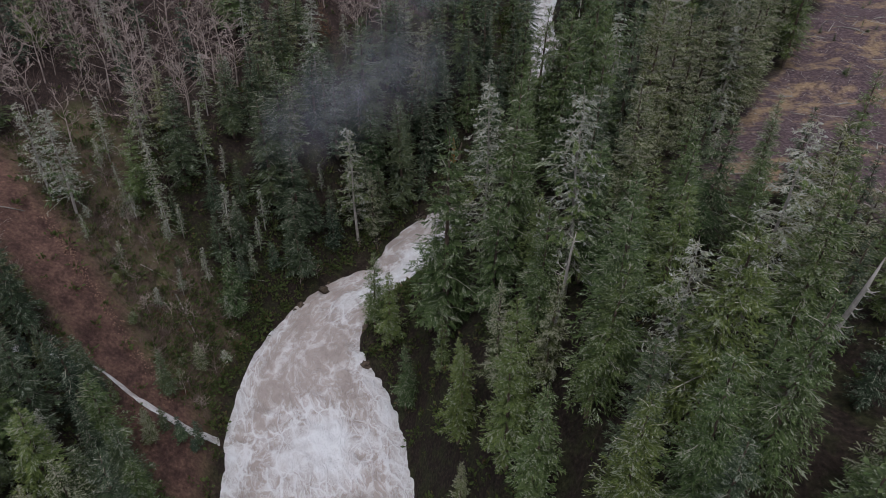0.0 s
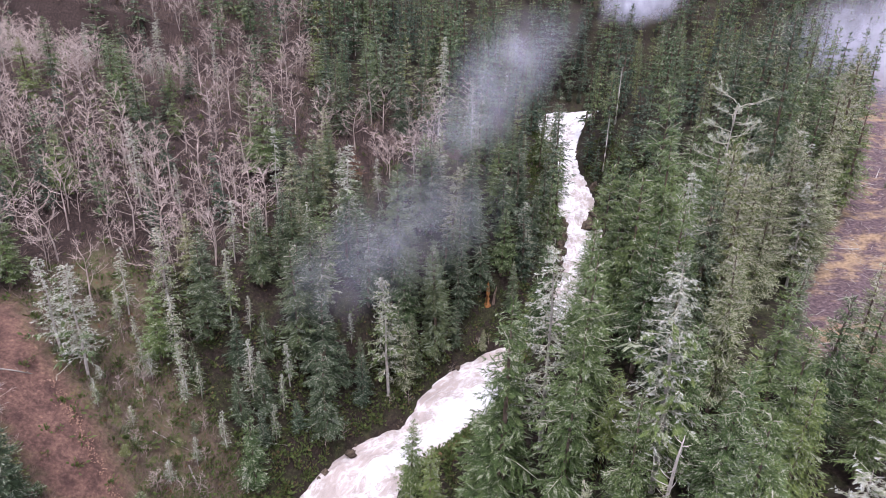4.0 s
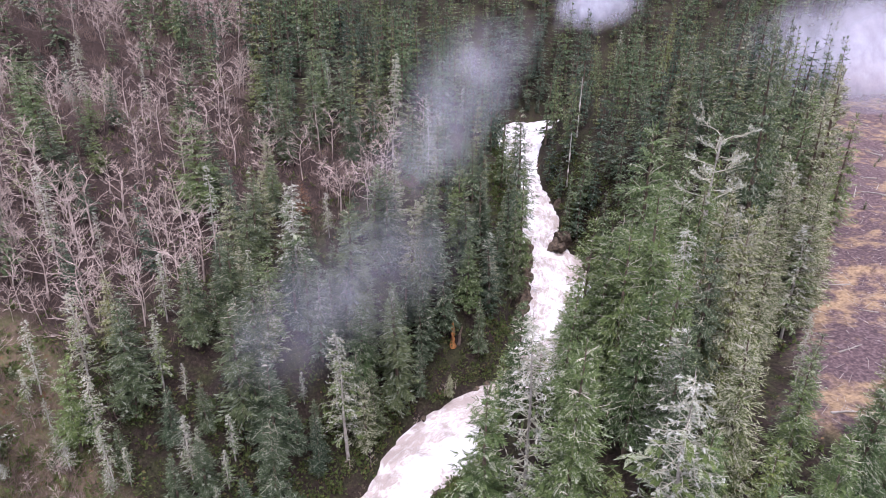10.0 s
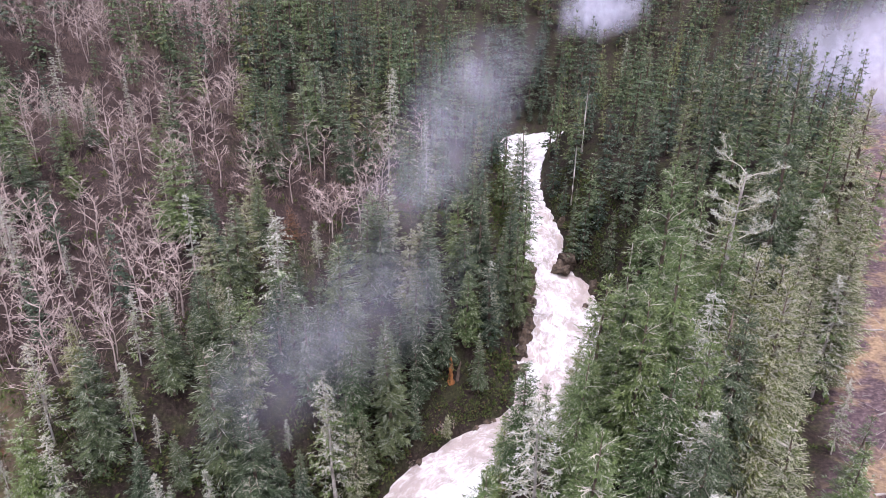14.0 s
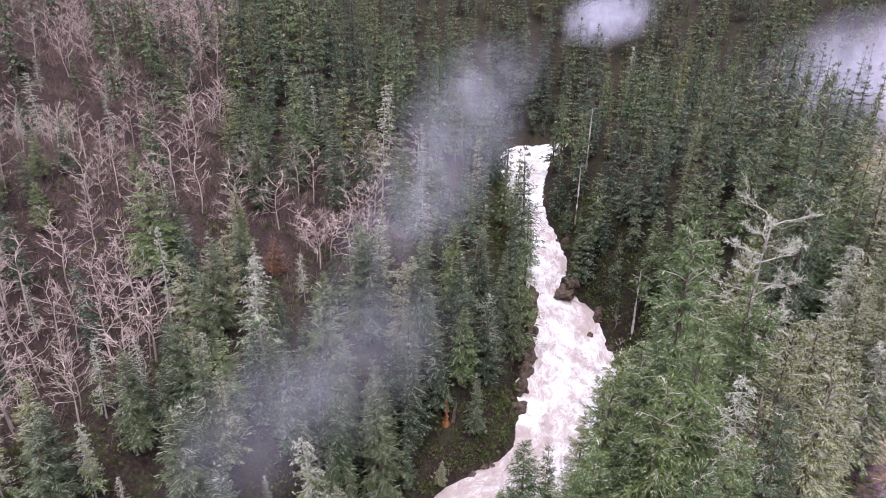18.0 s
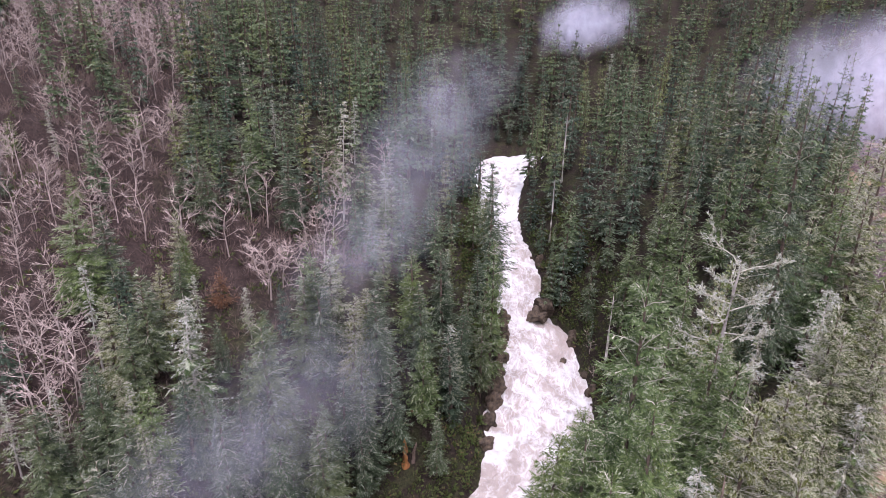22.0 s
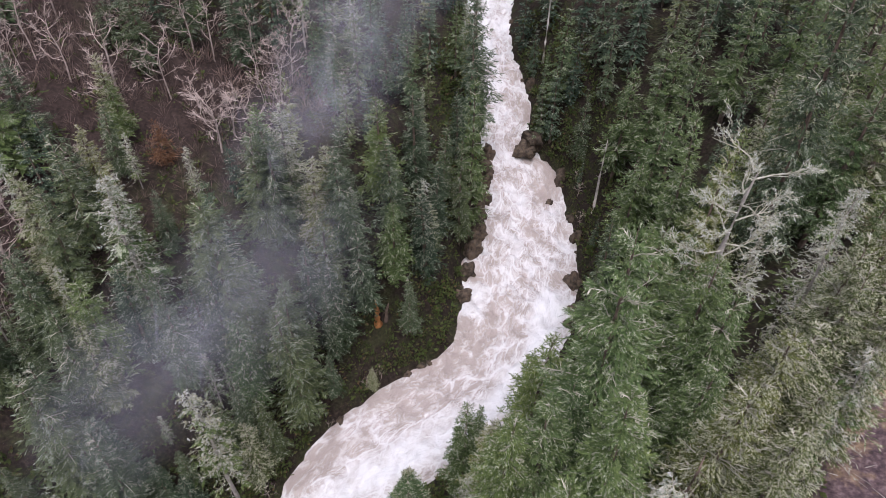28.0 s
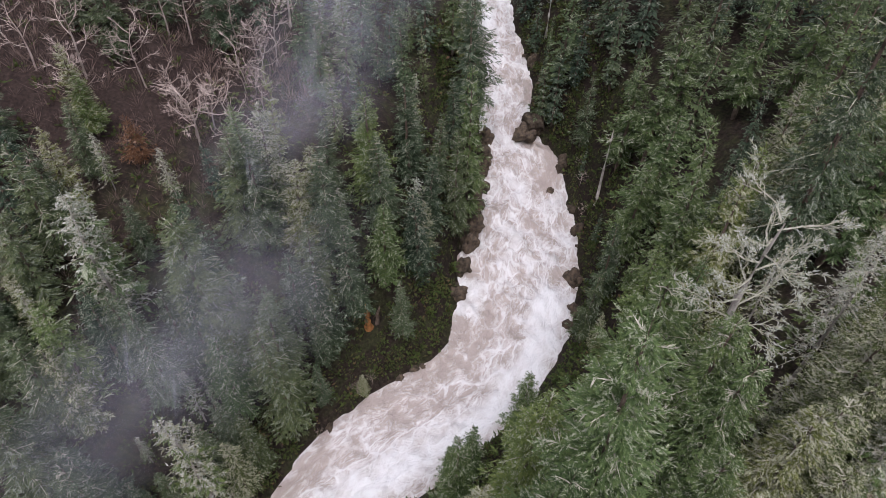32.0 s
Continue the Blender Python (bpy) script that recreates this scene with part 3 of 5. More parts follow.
for v in range(2):
    template("russet_cedar", v, conifer(rng, 24, 6, 4, 8.0, 0.06, 0.3, 1.2, 0.4, 1, 0.1), (BARK, BARK, RUSSET), ("trunk", "branchwork", "crown"))
for v in range(4):
    template("pale_conifer", v, dead_conifer(rng, 24 + 3 * v, 5, 4.2 + 0.4 * v, 11, (0.9, 0.2, 0.6, 0.4)[v]), (GREY_WOOD, LICHEN_WOOD, LICHEN, FIR), ("trunk", "branchwork", "lichen", "crown"))
    template("dead_top", v, old_top(rng), (GREY_WOOD, LICHEN_WOOD, LICHEN), ("trunk", "branchwork", "lichen"))
    template("bare_alder", v, bare_tree(rng, 10 + v, 3, 4 + v), (ALDER, ALDER, ALDER_TWIGS), ("trunk", "branchwork", "twig_canopy"))

PLANTED = []


def plant(kind, x, y, high, wide=None, turn=None, lod=""):
    """One tree as a thing of its own, standing on the ground."""
    z = float(land(x, y)[0])
    unit = 18.0 if kind == "bare_alder" else 30.0
    s = high / unit
    wide = s if wide is None else wide
    parts = TEMPLATES[kind + lod][rng.randrange(len(TEMPLATES[kind + lod]))]
    ob = new(kind, None)
    ob.empty_display_size = 0.5
    label, category = LABELS[kind]
    tagged(ob, label, category, group="trees of the gorge")
    for n, me in parts:
        made = part(n, me, ob)
        if n != "trunk":
            tagged(made, kind="stuff")
    ob.matrix_basis = pose(x, y, z - 0.2, rng.uniform(-2, 2), rng.uniform(-2, 2), rng.uniform(0, 360) if turn is None else turn) @ Matrix.Diagonal((wide, wide, s, 1))
    PLANTED.append((x, y))
    return ob


# ---- the ground, one sheet that reaches the horizon ----
def spread(a, b, step, far):
    mid_part = np.arange(a, b + step, step)
    grow = step * np.cumsum(1.22 ** np.arange(1, 40))
    grow = grow[grow < far]
    return np.concatenate([a - grow[::-1], mid_part, mid_part[-1] + grow])


gx, gy = spread(-150, 170, 2.5, 3500), spread(10, 420, 2.5, 3500)
GX, GY = np.meshgrid(gx, gy)
fx, fy = GX.ravel(), GY.ravel()
fz = np.concatenate([land(fx[i:i + 8000], fy[i:i + 8000]) for i in range(0, len(fx), 8000)])
nx, ny = len(gx), len(gy)
idx = np.arange(nx * ny).reshape(ny, nx)
quads = np.stack([idx[:-1, :-1], idx[:-1, 1:], idx[1:, 1:], idx[1:, :-1]], -1).reshape(-1, 4)
me = mesh_of("ground", np.stack([fx, fy, fz], 1), quads.tolist(), GROUND, True)
gd, gs, gl = [np.concatenate(c) for c in zip(*[river(fx[i:i + 8000], fy[i:i + 8000]) for i in range(0, len(fx), 8000)])]
gsoil, gscrub = [np.concatenate(c) for c in zip(*[slide(fx[i:i + 8000], fy[i:i + 8000]) for i in range(0, len(fx), 8000)])]
alder_zone = np.where(gs < 0, 1, 0) * ramp(gd, 38, 60) * np.maximum(1 - ramp(fy, 240, 275), ramp(-fx - 0.2 * (fy - 255), 55, 75) * (1 - ramp(fy, 470, 520)))
for key, val in (("soil", gsoil), ("scrub", gscrub), ("field", clearing(fx, fy)), ("alder", alder_zone)):
    me.attributes.new(key, "FLOAT", "POINT").data.foreach_set("value", np.asarray(val, np.float32))
ground = tagged(new("ground", me), "brown leaf-littered forest floor with moss, bare soil and slash", "ground", kind="structure")

# ---- the river ----
fine_line = glide(STATIONS, 60)
run = np.concatenate([[0], np.cumsum(np.linalg.norm(np.diff(fine_line[:, :2], axis=0), axis=1))])
stations = np.arange(0, run[-1], 0.7)
cx, cy, hw, cz = [np.interp(stations, run, fine_line[:, k]) for k in range(4)]
tx, ty = np.gradient(cx), np.gradient(cy)
tl = np.hypot(tx, ty)
tx, ty = tx / tl, ty / tl
across = np.linspace(-1, 1, 49)
off = across[None, :] * (hw[:, None] + 1.6)
wx, wy = cx[:, None] + ty[:, None] * off, cy[:, None] - tx[:, None] * off
S = np.repeat(stations[:, None], 49, 1)
steep = np.gradient(cz, stations)
wild = np.clip(ramp(cy, 196, 225) * 0.75 + 0.25, 0, 1)[:, None]
chop = 0.55 * waves(S * 0.8, off, 2.6) + 0.35 * waves(S, off * 1.4, 1.2, 5.0) + 0.5 * waves(S, off * 0.5, 5.5, 9.0)
wz = cz[:, None] + chop * (0.35 + 0.75 * wild) * (1 - 0.8 * np.abs(across[None, :]) ** 6)
V, Y = np.repeat(across[None, :], len(stations), 0), np.repeat(cy[:, None], 49, 1)
broken = 0.5 + 0.5 * waves(S, off * 1.3, 6.0, 4.0)
tongue = np.interp(Y, [100, 135, 150, 165, 175, 190, 205, 215], [0.1, 0.2, 0.1, 0.15, 0.35, 0.5, 0.55, 0.4])
foam_map = 0.06 + 0.17 * broken * ramp(Y, 130, 160)
foam_map += 0.62 * np.exp(-((V - tongue) / 0.36) ** 2) * ramp(Y, 128, 150) * (1 - ramp(Y, 212, 222))
foam_map += ramp(Y, 212, 224) * (0.02 + 0.38 * broken) + 0.2 * ramp(Y, 300, 330)
foam_map += 0.5 * ramp(-V, 0.35, 0.6) * ramp(Y, 200, 205) * (1 - ramp(Y, 214, 218))
foam_map -= 0.4 * ramp(V, 0.3, 0.6) * ramp(Y, 247, 251) * (1 - ramp(Y, 261, 266))
foam_map += 0.75 * np.exp(-((Y - 95) / 11) ** 2 - ((V - 0.05) / 0.55) ** 2) + 0.4 * ramp(np.abs(V), 0.55, 0.85) * (1 - ramp(Y, 128, 142))
foam_map = np.clip(foam_map, 0, 1.0)
wz = wz + foam_map * (0.35 + 0.55 * waves(S, off, 1.7, 8.0) + 0.4 * waves(S, off, 3.3, 1.0)) * (1 - np.abs(V) ** 5)
verts = np.stack([wx.ravel(), wy.ravel(), wz.ravel()], 1)
idx = np.arange(verts.shape[0]).reshape(len(stations), 49)
quads = np.stack([idx[:-1, :-1], idx[:-1, 1:], idx[1:, 1:], idx[1:, :-1]], -1).reshape(-1, 4)
me = mesh_of("river", verts, quads.tolist(), WATER, True)
me.attributes.new("foam", "FLOAT", "POINT").data.foreach_set("value", foam_map.ravel().astype(np.float32))
flow = me.uv_layers.new(name="flow")
loops = np.empty(len(me.loops), int)
me.loops.foreach_get("vertex_index", loops)
flow.data.foreach_set("uv", np.stack([S.ravel()[loops] * 0.8, off.ravel()[loops]], 1).ravel().astype(np.float32))
tagged(new("river", me), "silty grey-brown river in flood with white foaming rapids", "river", kind="structure")

# ---- single trees, stand by stand: x, y, height, breadth ----
for x, y, high, wide in (  # firs of the western slope
    (-76.5, 141.9, 22.0, 1.25), (-23.1, 179.4, 26.0, 1.25), (6.8, 205.6, 24.0, 1.25), (-17.6, 208.5, 27.6, 1.38), (5.0, 215.9, 28.0, 1.25), (27.5, 236, 47.2, 0.8),
):
    plant("fir", x, y, high, wide * high / 30, lod="")
for x, y, high, wide in (  # firs of the western slope
    (-39.7, 268.9, 26.0, 1.25), (-44.4, 278.7, 28.0, 1.25), (-85.5, 284.5, 24.0, 1.25), (-95.6, 298.8, 24.0, 1.25), (-56.1, 318.5, 28.0, 1.25), (19.7, 407.7, 36.0, 1.25),
):
    plant("fir", x, y, high, wide * high / 30, lod="_mid")
for x, y, high, wide in (  # firs of the eastern slope
    (30.2, 47.0, 28.0, 1.0), (22.5, 47.7, 28.0, 1.0), (36.9, 48.4, 30.0, 1.0), (32.5, 57.6, 34.0, 1.2), (45.9, 65.2, 30.0, 1.0), (21.8, 65.7, 28.0, 1.0),
    (23.9, 68.4, 32.0, 1.1), (12.2, 73.0, 30.0, 1.0), (16.5, 86.9, 28.0, 1.0), (24.0, 92.4, 28.0, 1.1), (11.9, 102.7, 42.9, 1), (15.5, 112.5, 26.0, 1.0),
    (23.1, 113.0, 30.0, 1.0), (27.0, 113.4, 31.3, 1.0), (22.9, 121.0, 34.0, 1.0), (15.1, 121.9, 28.0, 1.0), (20.6, 123.3, 28.0, 1.0), (27.9, 125.1, 36.0, 1.0),
    (36, 87, 25.0, 1.1), (27, 84, 26.0, 1.1), (42.5, 92, 25.0, 1.1), (33.5, 79, 24.0, 1.1), (46.5, 85.5, 22.0, 1.1),
    (22.0, 127.6, 32.4, 1.0), (18.5, 127.8, 32.4, 1.0), (31.0, 130.4, 30.0, 1.0), (9.3, 132, 26.6, 1.1),
):
    plant("fir", x, y, high, wide * high / 30, lod="_near")
for x, y, high, wide in (  # firs of the eastern slope
    (23.1, 133.5, 30.0, 1.0), (26.5, 134.8, 30.8, 1.1), (40.2, 135.6, 28.0, 1.2), (30.5, 136.8, 46.4, 1), (33.6, 140.3, 23.5, 1.0), (45.6, 144.2, 30.0, 1.2),
    (26.7, 149, 41.2, 0.9), (46.5, 149.0, 32.0, 1.2), (38.4, 150.7, 32.0, 1.4),
):
    plant("fir", x, y, high, wide * high / 30, lod="_near")
for x, y, high, wide in (  # firs of the eastern slope
    (14.0, 60.4, 26.0, 1.0), (11.3, 68.3, 28.0, 1.0), (3.9, 82.9, 26.0, 1.0), (9.4, 96.7, 30.0, 1.0), (-7.7, 104.1, 20.2, 1.0), (1, 108.6, 51.8, 1),
    (-2.4, 118.4, 28.0, 1.0), (-12.5, 121.4, 24.0, 1.0),  (3.3, 127.1, 22.0, 1.0), (-17.1, 128.6, 24.0, 1.0), 
    (18.6, 156, 32.0, 0.8), (45.3, 159.7, 30.0, 1.0), (44.6, 162.8, 45.5, 1.1), (18.9, 164.4, 18.0, 1.0), (23.0, 165.7, 20.0, 1.0), (32.7, 170.6, 26.0, 1.0),
    (54.7, 171.1, 32.0, 1.0), (65.8, 184.8, 33.1, 1.0), (60.4, 190.2, 32.0, 1.0), (92.0, 194.2, 34.0, 1.0),
):
    plant("fir", x, y, high, wide * high / 30, lod="")
for x, y, high, wide in (  # firs of the eastern slope
    (86.3, 204.0, 38.0, 1.0), (60.3, 208.7, 32.0, 1.0), (64.8, 212.9, 34.0, 1.3), (91.2, 220.7, 38.0, 1.0), (84.0, 225.2, 36.0, 1.0), (69.4, 230.6, 36.0, 1.0),
    (73.9, 232.8, 32.0, 1.0), (65.9, 236.6, 34.0, 1.0),
):
    plant("fir", x, y, high, wide * high / 30, lod="")
for x, y, high, wide in (  # firs of the eastern slope
    (93.9, 261.6, 33.1, 1.0), (57.3, 273.7, 34.0, 1.0), (89.4, 298.8, 34.0, 1.0),
):
    plant("fir", x, y, high, wide * high / 30, lod="_mid")
for x, y, high, wide in (  # hemlocks of the western slope
    (-69.2, 90.9, 15.0, 1.25), (-58.9, 98.5, 13.0, 1.25), (-53.0, 138.4, 12.0, 1.3),
    (-69.2, 142.8, 10.1, 1.4), (-54.1, 145.0, 17.5, 1.4), (-75.1, 145.3, 10.5, 1.3), (-46.5, 145.8, 10.0, 1.5),
    (-39.7, 147.6, 27.9, 1.2), (-61.1, 149.2, 16.0, 1.3), (-68.3, 150.1, 27.8, 1.25), (-42.6, 151.8, 20.0, 1.2), (-54.9, 153.3, 14.0, 1.25), (-68.9, 154.2, 24.0, 1.25),
    (-41.1, 156.7, 30.0, 1.25), (-44.9, 157.5, 22.0, 1.25), (-47.9, 158.0, 32.5, 1.25), (-32.1, 158.5, 16.8, 1.2),
):
    plant("hemlock", x, y, high, wide * high / 30, lod="")
for x, y, high, wide in (  # hemlocks of the western slope
    (-42.2, 160.2, 24.0, 1.25), (-48.0, 161.8, 26.0, 1.25), (-32.5, 162.2, 15.1, 1.2), (-58.8, 165.5, 23.2, 1.25), (-25.7, 167.0, 22.0, 1.0), (-46.4, 168.2, 26.0, 1.38),
    (-59.2, 168.8, 20.0, 1.25), (-23.9, 172.5, 22.0, 1.0), (-52.3, 174.4, 24.0, 1.25), (-32.2, 175.1, 28.0, 1.2), (-38.2, 176.6, 23.9, 1.25), (-55.2, 177.1, 20.2, 1.25),
    (-35.2, 177.5, 24.0, 1.25), (-13, 180, 38.3, 1), (-26.7, 182.1, 26.0, 1.25), (-29.7, 182.6, 20.2, 1.25), (-21.1, 183.9, 24.0, 1.25), (-50.2, 184.2, 24.0, 1.25),
    (-13.8, 185.0, 32.5, 1.25), (-7.1, 185.1, 16.0, 1.0), (-25, 187, 38.4, 1.38), (-40, 187.7, 26.6, 1.25),
):
    plant("hemlock", x, y, high, wide * high / 30, lod="")
for x, y, high, wide in (  # hemlocks of the western slope
    (-14.0, 189.3, 26.0, 1.25), (-25.4, 192.5, 30.0, 1.25), (-6.5, 191.5, 24.0, 1.0), (-5.5, 194.4, 26.0, 1.25), (-6.9, 199.0, 26.0, 1.25), (10.4, 199.2, 20.0, 1.0),
    (0.1, 200.1, 26.0, 1.25), (-51.9, 201.1, 20.0, 1.25), (-19.7, 204.1, 28.0, 1.3), (-16, 204.5, 30.7, 1.25), (-102.3, 205.0, 24.0, 1.4), (-4.0, 205.5, 30.2, 1.25),
    (-3.7, 211.1, 26.0, 1.25), (14.5, 211.2, 27.5, 1.25), (-48.9, 211.9, 18.0, 1.25), (7.0, 212.3, 26.0, 1.25), (-65.3, 215.5, 24.0, 1.4),
    (6.8, 218.4, 18.2, 1.25), (17.1, 221.6, 24.0, 1.25), (12.9, 227.6, 28.0, 1.25), (24, 228, 34.7, 0.8),
):
    plant("hemlock", x, y, high, wide * high / 30, lod="")
for x, y, high, wide in (  # dense green firs among the alders
    (-113, 219.5, 24.0, 1.7), (-68, 207.6, 29.0, 1.7), (-122, 286, 15.0, 1.6), (-105, 233.3, 13.0, 1.6), (-90.5, 269.7, 12.0, 1.5), (-112.5, 312, 13.0, 1.5),
    (-101.8, 316, 17.0, 1.5), (-97.5, 217.5, 13.0, 1.6), (-51, 223.2, 15.0, 1.5), (-65.3, 283, 16.0, 1.5), (-127, 240, 19.0, 1.6), (-84, 243, 12.0, 1.5), (-142, 275, 17.0, 1.5),
    (-148, 241, 22.0, 1.5), (-141, 216, 20.0, 1.5), (-120, 168, 16.0, 1.6), (-112, 176, 18.0, 1.6), (-108, 143, 20.0, 1.5), (-42, 264, 20.0, 1.4), (-64, 292, 17.0, 1.4),
):
    plant("fir", x, y, high, wide * high / 30, lod="")
for x, y, high, wide in (  # hemlocks of the western slope
    (20.1, 231.5, 24.0, 1.0), (13.0, 232.1, 21.8, 1.25), (-100.5, 238.8, 17.0, 1.25), (-49.0, 242.9, 21.6, 1.25), (24.5, 245.3, 22.0, 1.0), (-51.5, 245.8, 26.0, 1.25),
    (-59.2, 250.3, 20.0, 1.25), (-29.5, 251.9, 26.0, 1.25), (-41.1, 251.9, 28.0, 1.25), (28.2, 254, 40.0, 0.8), (31.5, 264.5, 47.0, 1.05),
):
    plant("hemlock", x, y, high, wide * high / 30, lod="")
for x, y, high, wide in (  # hemlocks of the western slope
    (-43.3, 287.7, 25.8, 1.25), (-36.7, 294.5, 28.0, 1.25), (-64.9, 295.7, 26.0, 1.25), (-45.7, 312.7, 30.0, 1.25), (-35.4, 319.0, 30.0, 1.25), (-27.2, 350.3, 30.0, 1.25),
    (-18.0, 377.3, 30.0, 1.25), (-5.8, 390.2, 30.0, 1.25), (28.0, 393.4, 28.0, 1.25), (4.8, 409.4, 34.0, 1.25), (65.5, 425.9, 34.0, 1.25), (93.4, 430.6, 36.0, 1.0),
    (40.5, 431.3, 34.0, 1.25), (55.2, 433.2, 34.0, 1.25),
    (34, 400, 30.0, 1.1), (41, 406, 33.0, 1.1), (49, 409, 30.0, 1.1), (57, 407, 34.0, 1.1), (65, 409, 30.0, 1.1), (74, 407, 33.0, 1.1), (83, 410, 31.0, 1.1), (45, 418, 36.0, 1.1), (61, 420, 36.0, 1.1),
    (40, 397, 10.0, 1.5), (45, 400, 12.0, 1.4), (51, 403, 10.0, 1.5), (57, 402, 12.0, 1.4), (63, 402, 10.0, 1.5), (69, 403, 12.0, 1.4), (76, 404, 10.0, 1.5),
):
    plant("hemlock", x, y, high, wide * high / 30, lod="_mid")
for x, y, high, wide in (  # hemlocks of the eastern slope
    (26.1, 107.1, 28.0, 1.0), (32.8, 114.7, 32.0, 1.0), (71.9, 178, 57.4, 0.75),
):
    plant("hemlock", x, y, high, wide * high / 30, lod="_near")
for x, y, high, wide in (  # hemlocks of the eastern slope
    (50.4, 194.8, 24.0, 1.0), (55.6, 202.1, 26.0, 1.0), (101.2, 228.1, 46.0, 0.7), (81.2, 240.5, 34.0, 1.0), (97, 250, 57.3, 0.8), (79.1, 251.3, 32.0, 1.0),
    (61.5, 255.4, 24.0, 1.0), (91.3, 258.8, 36.0, 1.0),
):
    plant("hemlock", x, y, high, wide * high / 30, lod="")
for x, y, high, wide in (  # hemlocks of the eastern slope
    (68.2, 260.7, 26.0, 1.0), (74.1, 262.7, 32.0, 1.0), (75.6, 266.3, 30.0, 1.0), (55.9, 268.4, 26.0, 1.0), (52.9, 270.3, 22.0, 1.0), (69.8, 270.7, 30.0, 1.0),
    (61.1, 271.0, 24.0, 1.0), (67.7, 274.5, 30.0, 1.0), (67.6, 291.2, 30.0, 1.0), (126.9, 291.7, 46.0, 1.0), (54.9, 300.1, 19.5, 1.0), (102.5, 301.1, 36.0, 1.0),
    (60.7, 310.0, 30.0, 1.0), (53.5, 315.3, 28.0, 1.0), (90.6, 322.9, 34.0, 1.0), (73, 347, 46.5, 0.8), (139.2, 349.4, 42.0, 1.0),
):
    plant("hemlock", x, y, high, wide * high / 30, lod="_mid")
for x, y, high, wide in (  # cedars of the western slope
    (-58.0, 86.1, 10.0, 1.4), (-86, 100.5, 18.0, 1.3), (-55.9, 109.7, 9.0, 1.5), (-74.6, 160.2, 18.0, 1.25), (-43.4, 168.2, 24.0, 1.2), (-51.4, 181.3, 15.0, 1.2),
    (1.2, 188.3, 8.3, 1.4), (-49.9, 203.6, 20.0, 1.25), (-9.4, 204.9, 26.0, 1.25), (-6.6, 208.2, 24.0, 1.25), (-14.0, 209.7, 28.0, 1.25), (16.2, 218.2, 16.6, 1.25),
    (-51.8, 223.9, 20.0, 1.25),
):
    plant("cedar", x, y, high, wide * high / 30, lod="")
for x, y, high, wide in (  # cedars of the western slope
    (-21.8, 282.8, 26.0, 1.25), (-9.8, 286.6, 22.0, 1.25), (-30.5, 293.8, 28.0, 1.25),
):
    plant("cedar", x, y, high, wide * high / 30, lod="_mid")
for x, y, high, wide in (  # cedars of the eastern slope
    (32.3, 100.9, 30.0, 1.0), (36.9, 115.5, 34.0, 1.0), (43.8, 124.8, 30.0, 1.0),
    (46.7, 125.7, 23.9, 1.2), (39.9, 129.0, 34.0, 1.0), (52.5, 134.5, 24.0, 1.3), (50, 138, 29.2, 1.2), (53.5, 139.5, 28.0, 1.2),
    (62.5, 140, 28.2, 1.3), (57.6, 140.6, 32.0, 1.0), (58.5, 144.7, 33.1, 1.0), (68, 147, 28.9, 1.2), (64.4, 150.4, 25.2, 1.2), (73, 156, 30.5, 1.1),
):
    plant("cedar", x, y, high, wide * high / 30, lod="_near")
for x, y, high, wide in (  # cedars of the eastern slope
    (91, 184.5, 42.7, 1), (97.7, 199.0, 34.0, 1.0), (103.3, 202.2, 38.0, 1.0), (103.1, 257.9, 42.0, 1.0),
):
    plant("cedar", x, y, high, wide * high / 30, lod="")
for x, y, high, wide in (  # pale_conifers of the western slope
    (-67.8, 74.2, 13.0, 1.0), (-86.4, 129.8, 27.4, 1.3), (-91.8, 131.2, 24.0, 1.3), (-60.0, 132.9, 12.0, 1.0), (-61.8, 135.3, 4.4, 1.0), (-70.3, 139.7, 14.0, 1.0),
    (-67.3, 140.2, 11.0, 1.0), (-50.8, 141.1, 12.0, 1.0), (-72.7, 142.5, 22.0, 1.0), (-57.1, 145.8, 18.0, 1.0), (-50.3, 147.5, 12.0, 1.0), (-55.3, 148.4, 12.0, 1.0),
    (-85.6, 148.6, 18.0, 1.0), (-37.8, 150.1, 9.1, 1.0), (-77.4, 152.1, 24.0, 1.0), (-49.6, 152.1, 13.0, 1.4), (-59.7, 156.3, 10.0, 1.0), (-64.2, 156.4, 20.0, 1.0),
    (-65.5, 159.2, 11.7, 1.0), (-25.5, 162, 37.1, 1.2), (-51.2, 162.9, 9.1, 1.0), (-35.9, 166.5, 10.0, 1.0),
):
    plant("pale_conifer", x, y, high, wide * high / 30)
for x, y, high, wide in (  # pale_conifers of the western slope
    (-66.7, 170.2, 18.0, 1.0), (-28.6, 170.4, 12.0, 1.0), (-28.3, 175.2, 18.0, 1.0), (-61.1, 175.4, 16.0, 1.0), (-49.2, 178.2, 18.0, 1.0), (-27.1, 178.5, 9.9, 1.0),
    (-38, 183, 35.9, 1.2), (-40.7, 192.6, 24.0, 1.0), (-32.9, 207.9, 14.0, 1.0), (-1.2, 208.4, 16.0, 1.0), (-44.7, 209.2, 14.0, 1.0), (-17.3, 212.4, 16.8, 1.0),
    (13.8, 215.1, 24.0, 1.0), (14.5, 241.7, 16.2, 0.8),
):
    plant("pale_conifer", x, y, high, wide * high / 30)
for x, y, high, wide in (  # pale_conifers of the western slope
    (-123.6, 260.9, 13.0, 1.0), (-16, 266, 38.9, 0.7), (-134.4, 296.1, 13.0, 1.0), (-2.0, 304.9, 18.0, 1.0), (-15.4, 310.9, 26.0, 0.8), (112.5, 425.3, 30.0, 1.0),
):
    plant("pale_conifer", x, y, high, wide * high / 30)
